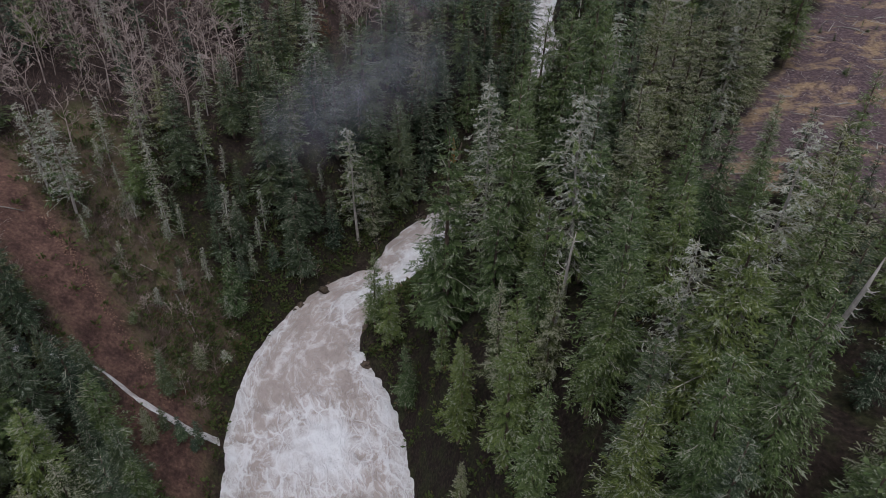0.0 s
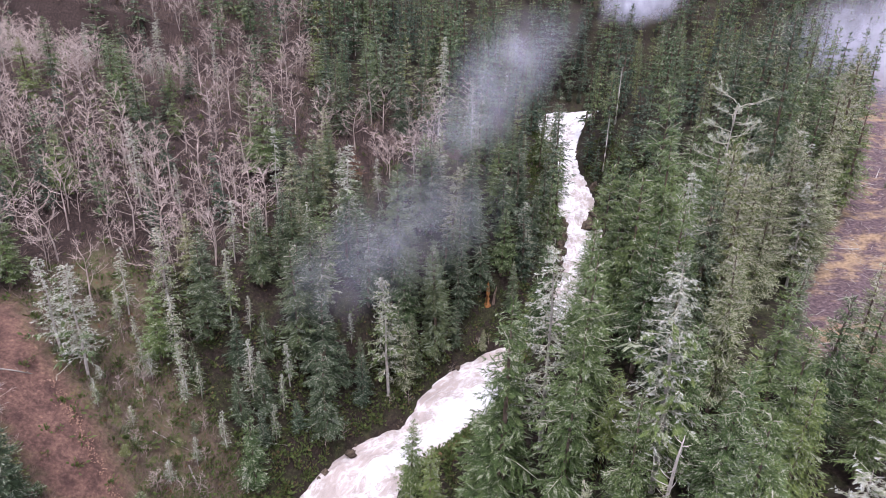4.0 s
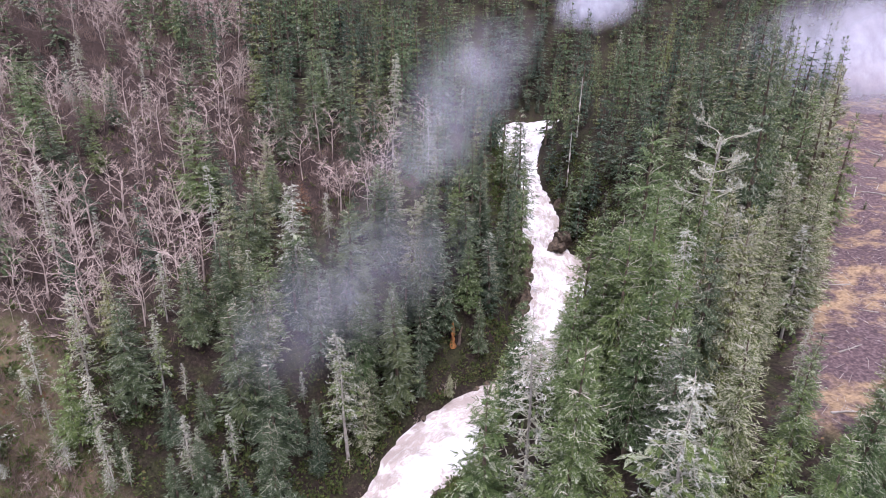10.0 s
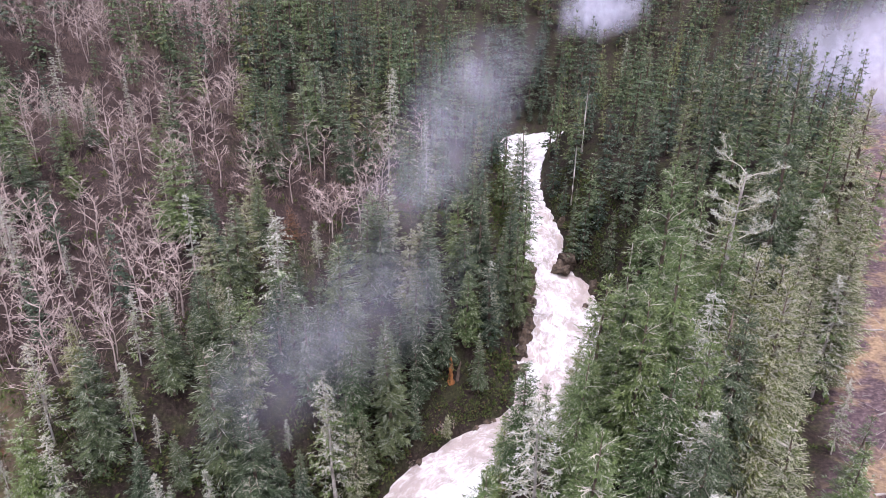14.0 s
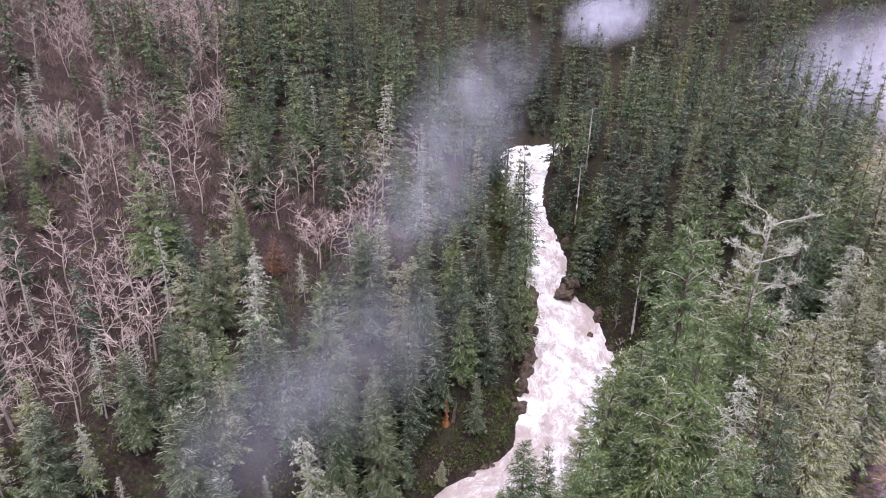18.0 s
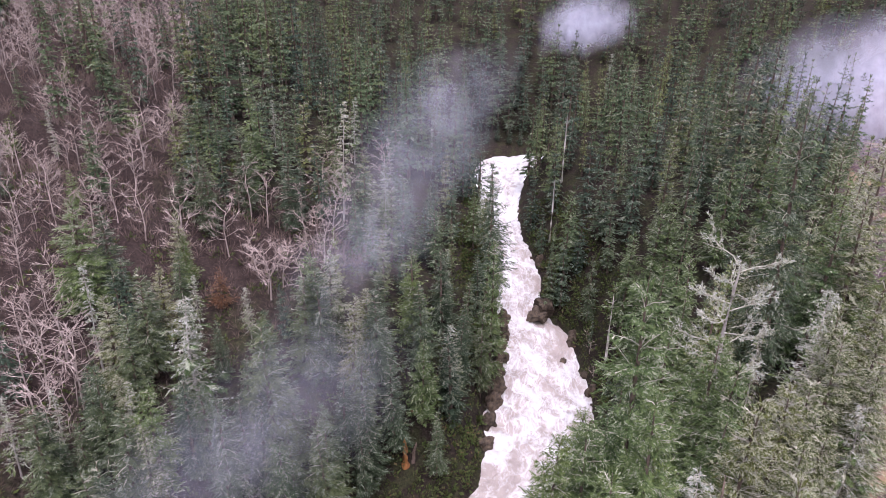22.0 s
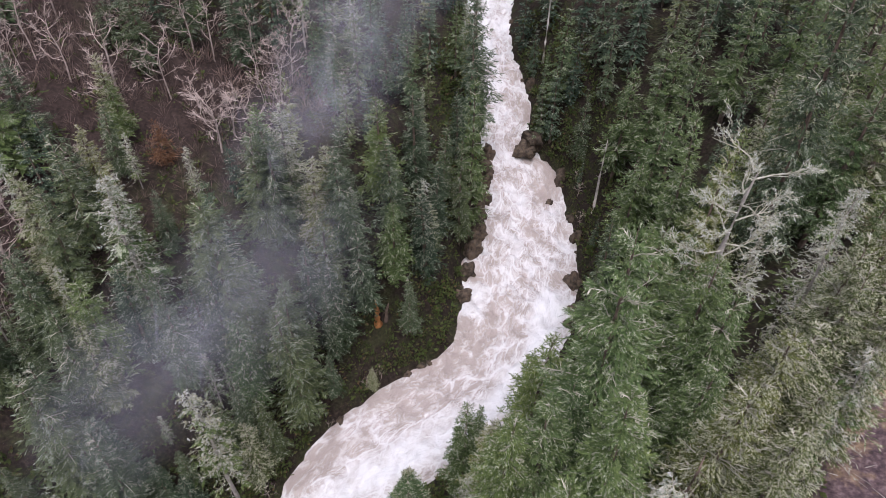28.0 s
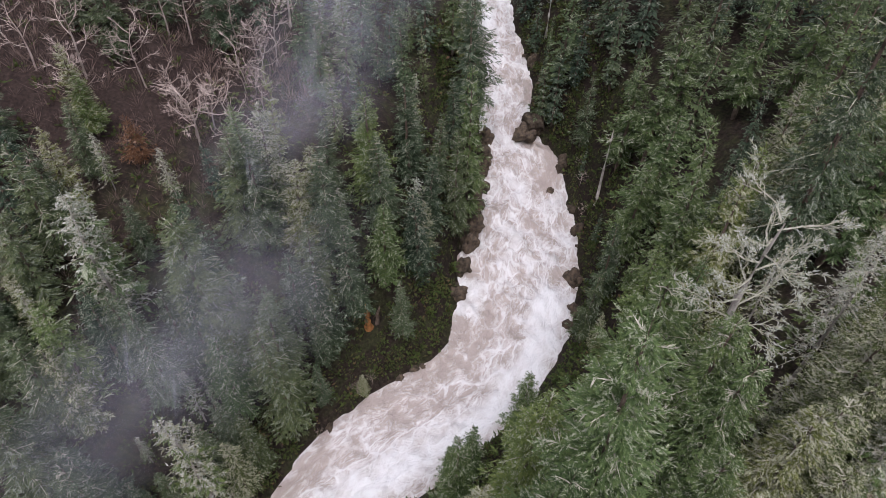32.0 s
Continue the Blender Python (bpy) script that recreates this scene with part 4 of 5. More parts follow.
for x, y, high, wide in (  # pale_conifers of the eastern slope
    (30.3, 62.4, 30.0, 1.2), (43.9, 73.5, 34.0, 1.3), (21.5, 90.5, 38.1, 1.25), (26.8, 110.3, 26.0, 1.25), (8.8, 115.5, 45.2, 1.1), (31.7, 121.4, 32.0, 0.9),
    (60.3, 137.5, 24.0, 1.2), (57.6, 149.1, 16.0, 1.0), (66.9, 157.8, 30.2, 1.0), (72, 164.5, 25.6, 1),
):
    plant("pale_conifer", x, y, high, wide * high / 30)
for x, y, high, wide in (  # dead_tops of the eastern slope
    (50, 155, 40.9, 0.95),
):
    plant("dead_top", x, y, high, wide * high / 30)
for x, y, high, wide in (  # russet_cedars of the western slope
    (-41.4, 217.1, 11.0, 1.3),
):
    plant("russet_cedar", x, y, high, wide * high / 30)
for x, y, high, wide in (  # bare_alders of the western slope
    (-93.0, 146.8, 17.0, 1.3), (-106.3, 165.2, 18.0, 1.3), (-70.9, 167.8, 16.0, 1.3), (-93.0, 171.2, 18.0, 1.3), (-72.1, 171.4, 13.8, 1.3), (-91.1, 192.9, 18.0, 1.3),
    (-96.1, 193.8, 18.0, 1.3), (-70.1, 198.0, 20.0, 1.3), (-74.7, 198.1, 16.0, 1.3), (-78.2, 198.1, 16.0, 1.3), (-85.2, 200.2, 18.0, 1.3), (-53.1, 227.3, 16.0, 1.3),
    (-64.5, 235.3, 17.0, 1.3), (-86.4, 235.7, 17.0, 1.3), (-44.2, 237.1, 16.0, 1.3), (-73.2, 240.9, 17.0, 1.3), (-40.0, 248.2, 17.0, 1.3), (-35.8, 249.1, 17.0, 1.3),
    (-54.2, 249.3, 14.7, 1.3), (-26.3, 251.7, 17.0, 1.3), (-102.9, 254.4, 17.0, 1.3), (-74.7, 259.7, 18.0, 1.3),
):
    plant("bare_alder", x, y, high, wide * high / 18)
for x, y, high, wide in (  # bare_alders of the western slope
    (-22.7, 270.7, 18.0, 1.3), (-88.7, 270.7, 18.0, 1.3), (-15.9, 272.3, 18.0, 1.3), (-82.1, 292.3, 18.0, 1.3), (-4.0, 299.3, 18.0, 1.3),
):
    plant("bare_alder", x, y, high, wide * high / 18)

# ---- the woods between the single trees ----
def crowded(x, y, gap):
    return any((x - a) ** 2 + (y - b) ** 2 < gap * gap for a, b in PLANTED)


class Woods:
    """Many trees joined into one mesh, for woods whose trees nobody could count."""

    def __init__(self):
        self.sets = {}

    def add(self, kind, x, y, high, wide):
        parts = TEMPLATES[kind][rng.randrange(len(TEMPLATES[kind]))]
        unit = 18.0 if kind == "bare_alder" else 30.0
        tip = 7 if kind == "bare_alder" else 2
        m = pose(x, y, float(land(x, y)[0]) - 0.2, rng.uniform(-tip, tip), rng.uniform(-tip, tip), rng.uniform(0, 360)) @ Matrix.Diagonal((wide * high / unit, wide * high / unit, high / unit, 1))
        tone = rng.random()
        for n, me in parts:
            self.sets.setdefault((n, me.materials[0].name), []).append((me, np.array(m), tone))

    def build(self, name, label, category):
        root = tagged(new(name, None), label, category, kind="stuff")
        for (n, mat), rows in self.sets.items():
            allv, allf, tones, start = [], [], [], 0
            cache = {}
            for me, m, tone in rows:
                if me.name not in cache:
                    v = np.empty(len(me.vertices) * 3)
                    me.vertices.foreach_get("co", v)
                    cache[me.name] = (v.reshape(-1, 3), [tuple(p.vertices) for p in me.polygons])
                v, f = cache[me.name]
                allv.append(v @ m[:3, :3].T + m[:3, 3])
                allf += [tuple(i + start for i in p) for p in f]
                tones += [tone] * len(v)
                start += len(v)
            me = mesh_of(name + "_" + n, np.concatenate(allv), allf, bpy.data.materials[mat])
            if any("spray" in u.name for u in rows[0][0].uv_layers):
                spray_uv(me)
            me.attributes.new("tone", "FLOAT", "POINT").data.foreach_set("value", np.array(tones, np.float32))
            tagged(part(n, me, root), kind="stuff")
        return root


far_woods, bare_woods = Woods(), Woods()
count = {"near": 0, "bare": 0, "pale": 0}
spots = []
y = 10.0
while y < 640:
    step = 6.3 if 38 < y < 200 else 9.4 if y < 330 else 9.8 if y < 430 else 13.5
    reach_w, reach_e = (min(-105, max(-0.68 * y - 22, -290)), max(95, min(40 + 0.66 * y, 300)))
    x = reach_w
    while x < reach_e:
        spots.append((x + rng.uniform(-0.42, 0.42) * step, y + rng.uniform(-0.42, 0.42) * step))
        x += step
    y += step
sx, sy = np.array([p[0] for p in spots]), np.array([p[1] for p in spots])
sd, ss, sl = river(sx, sy)
sfield, (ssoil, sscrub) = clearing(sx, sy), slide(sx, sy)
spots = [(x, y, d, s, f, a, b) for (x, y), d, s, f, a, b in zip(spots, sd, ss, sfield, ssoil, sscrub)]
for x, y, d, s, f, soil_here, scrub_here in spots:
    if d < (((24.0 if x < 4 else 12.0) if 105 < y < 176 else 6.0) if s > 0 and y < 205 else 2.0) or f > 0.3 or scrub_here > 0.4 or crowded(x, y, 6.2 if s > 0 and y < 178 else 4.3 if y < 200 else 6.5):
        continue
    low = 470 < y < 590 and (abs(x - 5 - 0.386 * (y - 75)) < 6 or abs(x - 5 - 0.505 * (y - 75)) < 7)
    if low and y > 545:
        continue
    if 174 < y < 199 and abs(x - 1.0) < 6:
        continue
    west = s < 0
    alder = y > 60 and west and d > 40 and (y < 255 or (x < -62 - 0.2 * (y - 255) and y < 480)) and rng.random() < (0.85 if y < 200 else 0.72)
    if alder:
        bare_woods.add("bare_alder", x, y, rng.uniform(10, 19), rng.uniform(1.1, 1.6))
        if rng.random() < 0.5 and y < 430:
            bare_woods.add("bare_alder", x + rng.uniform(-4, 4), y + rng.uniform(-4, 4), rng.uniform(7, 13), rng.uniform(1.0, 1.4))
        continue
    roll = rng.random()
    if roll < 0.07 and y < 330:
        bare_woods.add("pale_conifer", x, y, rng.uniform(14, 26), rng.uniform(0.7, 1.0))
        continue
    kind = "fir" if roll < (0.22 if west and y < 215 else 0.45) else "hemlock" if roll < (0.92 if west and y < 215 else 0.8 if west else 0.66) else "cedar"
    high = rng.uniform(15, 27) if west else rng.uniform(16, 27) * (0.6 if d < 12 else 1)
    if y > 300:
        high = rng.choice((rng.uniform(20, 30), rng.uniform(28, 40), rng.uniform(34, 46)))
    if not west and d > 14 and y > 165:
        high = rng.choice((rng.uniform(20, 28), rng.uniform(27, 38)))
    if low:
        high = rng.uniform(9, 16)
    far = y > 200 or (west and (d > 45 or y > 235))
    if y < 38:
        far_woods.add(kind + "_far", x, y, high, rng.uniform(0.95, 1.35))
    elif not far:
        plant(kind, x, y, high, high / 30 * (rng.uniform(1.1, 1.5) if west else rng.uniform(0.85, 1.2)))
    else:
        far_woods.add(kind + ("_mid" if y < 310 else "_far"), x, y, high, rng.uniform(0.8, 1.15) if west and y < 300 else rng.uniform(0.68, 1.05))
far_woods.build("far_woods", "dense dark conifers on the far slopes of the gorge", "woods")
bare_woods.build("bare_woods", "leafless pale alders with pinkish twigs crowding the hillside", "woods")

# ---- undergrowth: bushes, ferns and brambles ----
bv, bf, start = [], [], 0
kinds_of_bush = [shrub(rng, 20) for _ in range(5)]
bx = np.array([rng.uniform(-150, 75) for _ in range(5200)] + [rng.uniform(-108, -40) for _ in range(1500)])
by = np.array([rng.uniform(60, 290) for _ in range(5200)] + [rng.uniform(90, 160) for _ in range(1500)])
rows = [LINE[rng.randrange(40, 200)] for _ in range(5500)]
bx = np.concatenate([bx, [r[0] + rng.uniform(-1, 1) * (r[2] + 13) for r in rows]])
by = np.concatenate([by, [r[1] + rng.uniform(-1, 1) * (r[2] + 13) for r in rows]])
bd, bs, bl = river(bx, by)
bz, bfield, (bsoil, bscrub) = land(bx, by), clearing(bx, by), slide(bx, by)
for x, y, z, d, fld, so in zip(bx, by, bz, bd, bfield, bsoil):
    if (d > 16 and rng.random() < 0.35) or d < 0.8 or fld > 0.3 or (so > 0.3 and rng.random() < 0.93) or (d > 60 and rng.random() < 0.4):
        continue
    one = kinds_of_bush[rng.randrange(5)]
    m = np.array(pose(x, y, z - 0.1, 0, 0, rng.uniform(0, 360)) @ Matrix.Scale(rng.uniform(0.7, 2.4), 4))
    bv.append(np.array([tuple(v) for v in one.v]) @ m[:3, :3].T + m[:3, 3])
    bf += [tuple(i + start for i in q) for q in one.f]
    start += len(one.v)
under = mesh_of("undergrowth", np.concatenate(bv), bf, SCRUB)
spray_uv(under)
tagged(new("undergrowth", under), "low green and russet brambles, ferns and bushes under the trees", "undergrowth", kind="stuff")

# ---- leafless brush under the alders ----
def brush_clump(rng, stems=12):
    p = Pile()
    for _ in range(stems):
        a, e = rng.uniform(0, 6.283), rng.uniform(0.5, 1.5)
        d = Vector((math.cos(a) * math.cos(e), math.sin(a) * math.cos(e), math.sin(e)))
        p.blade(d * 0.1, d, rng.uniform(0.8, 2.6), 0.03, Vector((rng.uniform(-1, 1), rng.uniform(-1, 1), 0.2)).normalized())
    return np.array([tuple(v) for v in p.v]), p.f


clumps = [brush_clump(rng) for _ in range(5)]
bx = np.array([rng.uniform(-250, -5) for _ in range(12500)] + [rng.uniform(-105, -45) for _ in range(2200)])
by = np.array([rng.uniform(85, 430) for _ in range(12500)] + [rng.uniform(95, 150) for _ in range(2200)])
bd, bs, bl = river(bx, by)
bz, (bsoil, bscrub) = land(bx, by), slide(bx, by)
bv, bf, start = [], [], 0
for x, y, z, d, s, so, sc in zip(bx, by, bz, bd, bs, bsoil, bscrub):
    if s > 0 or so > 0.3 or d < (4 if sc > 0.5 else 30) or (sc < 0.5 and y > 265 and x > -62 - 0.2 * (y - 255)) or x < -0.68 * y - 20:
        continue
    cv, cf = clumps[rng.randrange(5)]
    m = np.array(pose(x, y, z - 0.1, 0, 0, rng.uniform(0, 360)) @ Matrix.Scale(rng.uniform(0.9, 1.8) * (1.6 if y > 230 else 1.0), 4))
    bv.append(cv @ m[:3, :3].T + m[:3, 3])
    bf += [tuple(i + start for i in q) for q in cf]
    start += len(cv)
BRUSH = bark("russet_twigs", (0.09, 0.062, 0.052), (0.26, 0.195, 0.165), 0.5)
tagged(new("brush", mesh_of("brush", np.concatenate(bv), bf, BRUSH)), "leafless russet brush and saplings covering the hillside", "brush", kind="stuff")

# ---- rocks of the banks ----
def stone_mesh(r, seed):
    bm = bmesh.new()
    bmesh.ops.create_icosphere(bm, subdivisions=3, radius=1.0)
    for v in bm.verts:
        n = noise.noise(v.co * 1.3 + Vector((seed, 0, 0))) * 0.7 + noise.noise(v.co * 3.1 + Vector((0, seed, 0))) * 0.3
        cell = noise.cell(v.co * 1.6 + Vector((seed, seed, 0))) * 0.12
        v.co *= 1 + n + cell
    me = bpy.data.meshes.new("boulder")
    bm.to_mesh(me)
    bm.free()
    me.materials.append(ROCK)
    return me


STONES = [stone_mesh(rng, 3.7 * k) for k in range(6)]


def boulder(x, y, z, a, b, c, turn=0.0, label="wet dark brown boulder at the edge of the river"):
    ob = tagged(new("boulder", STONES[rng.randrange(6)]), label, "boulder", group="rocks of the river banks")
    ob.matrix_basis = pose(x, y, z, rng.uniform(-15, 15), rng.uniform(-15, 15), turn) @ Matrix.Diagonal((a, b, c, 1))
    return ob


def level_at(x, y):
    return float(river(x, y)[2][0])


boulder(48.5, 268, 18.5, 3.6, 3.0, 2.4, 20, "large mossy brown rock outcrop jutting into the rapids")
boulder(51.5, 270, 20.5, 3.0, 3.2, 3.2, 60, "large mossy brown rock outcrop jutting into the rapids")
boulder(53.0, 247.5, 13.2, 1.1, 0.8, 0.9, 0, "small black rock standing in white water")
boulder(54.0, 217, 10.8, 1.7, 2.6, 2.4, 10)
boulder(52.5, 207, 9.6, 1.5, 1.6, 1.8, 40)
boulder(50.5, 203, 9.2, 1.2, 1.8, 1.5, 70)
boulder(-33.5, 146.5, 0.6, 1.4, 0.9, 1.0, 30, "dark rock splitting the current beside the bank")
for x, y, a, c in ((28.5, 229, 2.2, 3.6), (29.5, 234, 2.6, 4.4), (30.5, 239, 2.4, 4.0), (31.5, 243.5, 2.2, 3.2), (32.5, 249, 2.4, 4.2), (34, 254.5, 2.2, 3.8), (35.2, 260, 2.2, 3.6), (36, 266, 2.0, 3.4), (26, 221, 2.0, 2.8), (24.2, 213, 1.8, 2.2), (58.5, 232, 1.8, 2.4), (59.5, 240, 2.0, 2.6), (57.8, 256, 2.0, 2.8), (56.5, 288, 2.2, 3.4), (55, 298, 2.0, 3.4)):
    boulder(x, y, level_at(x, y) + c * 0.35, a, a * rng.uniform(0.8, 1.3), c, rng.uniform(0, 360), "steep dark rock of the gorge wall over the rapids")
for k in range(70):
    row = LINE[rng.randrange(40, 236)]
    i = int(np.argmin((LINE[:, 0] - row[0]) ** 2 + (LINE[:, 1] - row[1]) ** 2))
    side = rng.choice((-1, 1))
    o = (row[2] + rng.uniform(-0.6, 1.6)) * side
    x, y = row[0] + DIRS[i, 1] * o, row[1] - DIRS[i, 0] * o
    s = rng.uniform(0.35, 1.2)
    boulder(x, y, row[3] + s * 0.25, s, s * rng.uniform(0.7, 1.3), s * rng.uniform(0.6, 1.0), rng.uniform(0, 360))

# ---- the split stump with bright orange wood, and standing dead trunks ----
def snag(x, y, high, thick, mat, name, label, lean=(0, 0), stubs=6, crownless=True):
    z = float(land(x, y)[0])
    root = tagged(new(name, None), label, "dead tree")
    root.matrix_basis = pose(x, y, z, 0, 0, rng.uniform(0, 360))
    at = lambda f: Vector((lean[0] * f * high + 0.15 * math.sin(f * 9), lean[1] * f * high, f * high - 0.5 * (1 - f)))
    p = Pile().tube([at(f) for f in (0, 0.1, 0.3, 0.5, 0.7, 0.88, 1)], [thick * w for w in (1.25, 1, 0.85, 0.72, 0.6, 0.45, 0.12)], 9)
    part("trunk", p.mesh("trunk", mat, True), root)
    for k in range(stubs):
        f, a, L = rng.uniform(0.45, 0.97), rng.uniform(0, 6.283), rng.uniform(0.6, 2.4)
        w = Vector((math.cos(a), math.sin(a), rng.uniform(-0.2, 0.6)))
        q = Pile().tube([at(f), at(f) + w * L * 0.6, at(f) + w * L + Vector((0, 0, 0.3))], [thick * 0.22, thick * 0.15, 0.02], 4)
        part("branch", q.mesh("branch", mat), root)
    return root


snag(2.6, 199.3, 8.5, 0.95, ORANGE_WOOD, "split_stump", "broken cedar stump with bright orange split wood on the bank", (0.05, 0.02), 0)
snag(4.4, 200.3, 6.0, 0.5, BARK, "split_stump", "dark brown half of a broken stump beside the orange one", (0.15, 0.0), 2)
snag(61.7, 233.9, 24, 0.4, GREY_WOOD, "snag", "bare grey broken-topped trunk on the dark slope", (-0.02, 0), 8)
snag(58.0, 300, 26, 0.4, GREY_WOOD, "snag", "bare grey broken-topped trunk on the dark slope", (0.01, 0), 6)
snag(66.0, 322, 28, 0.4, GREY_WOOD, "snag", "bare grey broken-topped trunk on the dark slope", (0.01, 0), 6)
snag(17.0, 78.0, 30, 0.4, GREY_WOOD, "snag", "leaning bare grey trunk with stubs of branches among firs", (-0.06, 0.02), 14)
snag(38.0, 52.0, 32, 0.5, GREY_WOOD, "snag", "leaning bare grey trunk with stubs of branches among firs", (0.1, 0.05), 22)
snag(34.0, 118.0, 27, 0.4, BARK, "snag", "bare reddish-brown trunk standing between the firs", (0.02, 0.0), 5)
snag(37.0, 126.0, 25, 0.35, BARK, "snag", "bare reddish-brown trunk standing between the firs", (-0.02, 0.0), 5)

# a drift branch caught on the rocks of the western bank
drift = tagged(new("drift_branch", None), "leafless grey-brown branch caught on the rocks over the rapids", "branch")
drift.matrix_basis = pose(31.8, 240.5, 13.5)
spread_of = Pile()
for k in range(9):
    a = -0.5 + k * 0.17
    w = Vector((math.cos(a), math.sin(a), 0.25 + 0.12 * (k % 3)))
    L = 2.2 + (k * 37 % 10) * 0.22
    spread_of.tube([w * 0.4, w * L * 0.6 + Vector((0, 0, 0.2)), w * L + Vector((0.2, 0.3 * (k % 2), -0.2))], [0.08, 0.05, 0.015], 4)
part("trunk", Pile().tube([(-2.5, -1.2, 0.6), (-1, -0.5, 0.5), (0.6, 0.1, 0.3)], [0.2, 0.16, 0.1], 7).mesh("trunk", BARK, True), drift)
tagged(part("twig_canopy", spread_of.mesh("twig_canopy", BARK), drift), kind="stuff")

# bare bushes at the water's edge
for x, y, high in ((-0.3, 188, 4.5), (-8, 178.5, 4), (-20, 163.5, 5), (-25, 160, 4), (-36, 150, 5), (-40, 146, 4), (60, 244, 5), (60.5, 250, 4), (59, 235, 4.5), (3, 190.5, 3.5), (-56, 113, 5), (-62, 122, 5)):
    plant("bare_alder", x, y, high, high / 18 * 1.6)

# ---- the logged field: fallen logs, slash, stumps and seedlings ----
def fallen_log(x, y, length, thick, turn, mat=GREY_WOOD, label="weathered grey log lying in the logged field"):
    z = float(land(x, y)[0])
    c, s = math.cos(radians(turn)), math.sin(radians(turn))
    ends = [float(land(x + c * length * f, y + s * length * f)[0]) for f in (-0.5, 0, 0.5)]
    root = tagged(new("fallen_log", None), label, "log")
    root.matrix_basis = pose(x, y, z)
    p = Pile().tube([(c * length * f, s * length * f, e - z + thick * 0.6) for f, e in zip((-0.5, 0, 0.5), ends)], [thick, thick * 0.8, thick * 0.45], 7)
    part("trunk", p.mesh("trunk", mat, True), root)
    for k in range(3):
        f = rng.uniform(-0.2, 0.5)
        w = Vector((rng.uniform(-1, 1), rng.uniform(-1, 1), rng.uniform(0.2, 0.8)))
        o = Vector((c * length * f, s * length * f, thick * 0.6 + np.interp(f, (-0.5, 0, 0.5), ends) - z))
        part("branch", Pile().tube([o, o + w * rng.uniform(0.5, 1.4)], [thick * 0.25, 0.02], 4).mesh("branch", mat), root)


for k in range(34):
    y = rng.uniform(108, 260)
    x = 66 + 0.62 * (y - 135) + rng.uniform(3, 34)
    fallen_log(x, y, rng.uniform(3, 8), rng.uniform(0.1, 0.22), rng.uniform(0, 180))
for x, y, L, w, turn in ((-97, 123, 6, 0.18, 30), (-62, 121, 12, 0.2, -50), (-52, 140, 9, 0.2, 20), (-70, 128, 7, 0.15, 10)):
    fallen_log(x, y, L, w, turn, GREY_WOOD, "fallen grey log across the open slope")
slash = Pile()
for k in range(1500):
    y = rng.uniform(100, 330)
    x = 62 + 0.62 * (y - 135) + rng.uniform(2, 60)
    if clearing(np.array([x]), np.array([y]))[0] < 0.5:
        continue
    z = float(land(x, y)[0])
    a, L = rng.uniform(0, 3.14), rng.uniform(0.7, 2.6)
    w = Vector((math.cos(a), math.sin(a), rng.uniform(-0.1, 0.35)))
    slash.tube([Vector((x, y, z + 0.1)), Vector((x, y, z + 0.1)) + w * L], [rng.uniform(0.03, 0.08), 0.02], 3, False)
tagged(new("slash", slash.mesh("slash", GREY_WOOD)), "grey broken branches scattered over the logged field", "slash", kind="stuff")
for k in range(46):
    y = rng.uniform(110, 330)
    x = 62 + 0.62 * (y - 135) + rng.uniform(4, 55)
    plant(rng.choice(("fir", "cedar")), x, y, rng.uniform(1.4, 4.2), rng.uniform(0.1, 0.2), lod="_far")

# stones washed out along the slide
RUBBLE = bark("washed_stones", (0.16, 0.09, 0.06), (0.34, 0.22, 0.16), 0.9)
rubble = Pile()
for k in range(420):
    f = rng.random()
    x, y = -96 + 34 * f + rng.gauss(0, 0.7) + 4, 126 - 29 * f + rng.gauss(0, 0.7)
    z = float(land(x, y)[0])
    r = rng.uniform(0.08, 0.3)
    i = len(rubble.v)
    for dx, dy, dz in ((1, 0.2, 0), (-0.3, 1, 0.1), (-1, -0.3, 0), (0.2, -1, 0), (0.1, 0.1, 0.8), (0, 0, -0.5)):
        rubble.v.append(Vector((x + dx * r * rng.uniform(0.7, 1.2), y + dy * r * rng.uniform(0.7, 1.2), z + dz * r)))
    rubble.f += [(i, i + 1, i + 4), (i + 1, i + 2, i + 4), (i + 2, i + 3, i + 4), (i + 3, i, i + 4)]
tagged(new("rubble", rubble.mesh("rubble", RUBBLE)), "pale orange stones washed out along the bare slide", "stones", kind="stuff")

# ---- the side creek that falls to the river ----
creek_line = glide([(-110, 88, 0.3, 0), (-92, 91, 0.3, 0), (-81, 92, 0.9, 0), (-72, 96, 0.25, 0), (-63, 94, 0.6, 0), (-54, 93, 0.8, 0), (-48, 95, 1.5, 0)], 10)
cdir = np.gradient(creek_line[:, :2], axis=0)
cdir /= np.linalg.norm(cdir, axis=1)[:, None]
cvv, cff = [], []
for k, ((x, y, w, _), (dx, dy)) in enumerate(zip(creek_line, cdir)):
    z = float(land(x, y)[0])
    for o in (-1, -0.4, 0.3, 1):
        cvv.append((x + dy * o * w, y - dx * o * w, z + 0.45 - 0.3 * abs(o) + rng.uniform(-0.1, 0.1)))
    if k:
        cff += [(4 * k - 4 + j, 4 * k - 3 + j, 4 * k + 1 + j, 4 * k + j) for j in range(3)]
me = mesh_of("creek", cvv, cff, WATER, True)
me.attributes.new("foam", "FLOAT", "POINT").data.foreach_set("value", np.full(len(cvv), 0.5, np.float32))
cuv = me.uv_layers.new(name="flow")
cuv.data.foreach_set("uv", np.array([(cvv[l.vertex_index][0], cvv[l.vertex_index][1]) for l in me.loops], np.float32).ravel())
tagged(new("creek", me), "small white cascading creek between bushes below the slide", "creek", kind="structure")

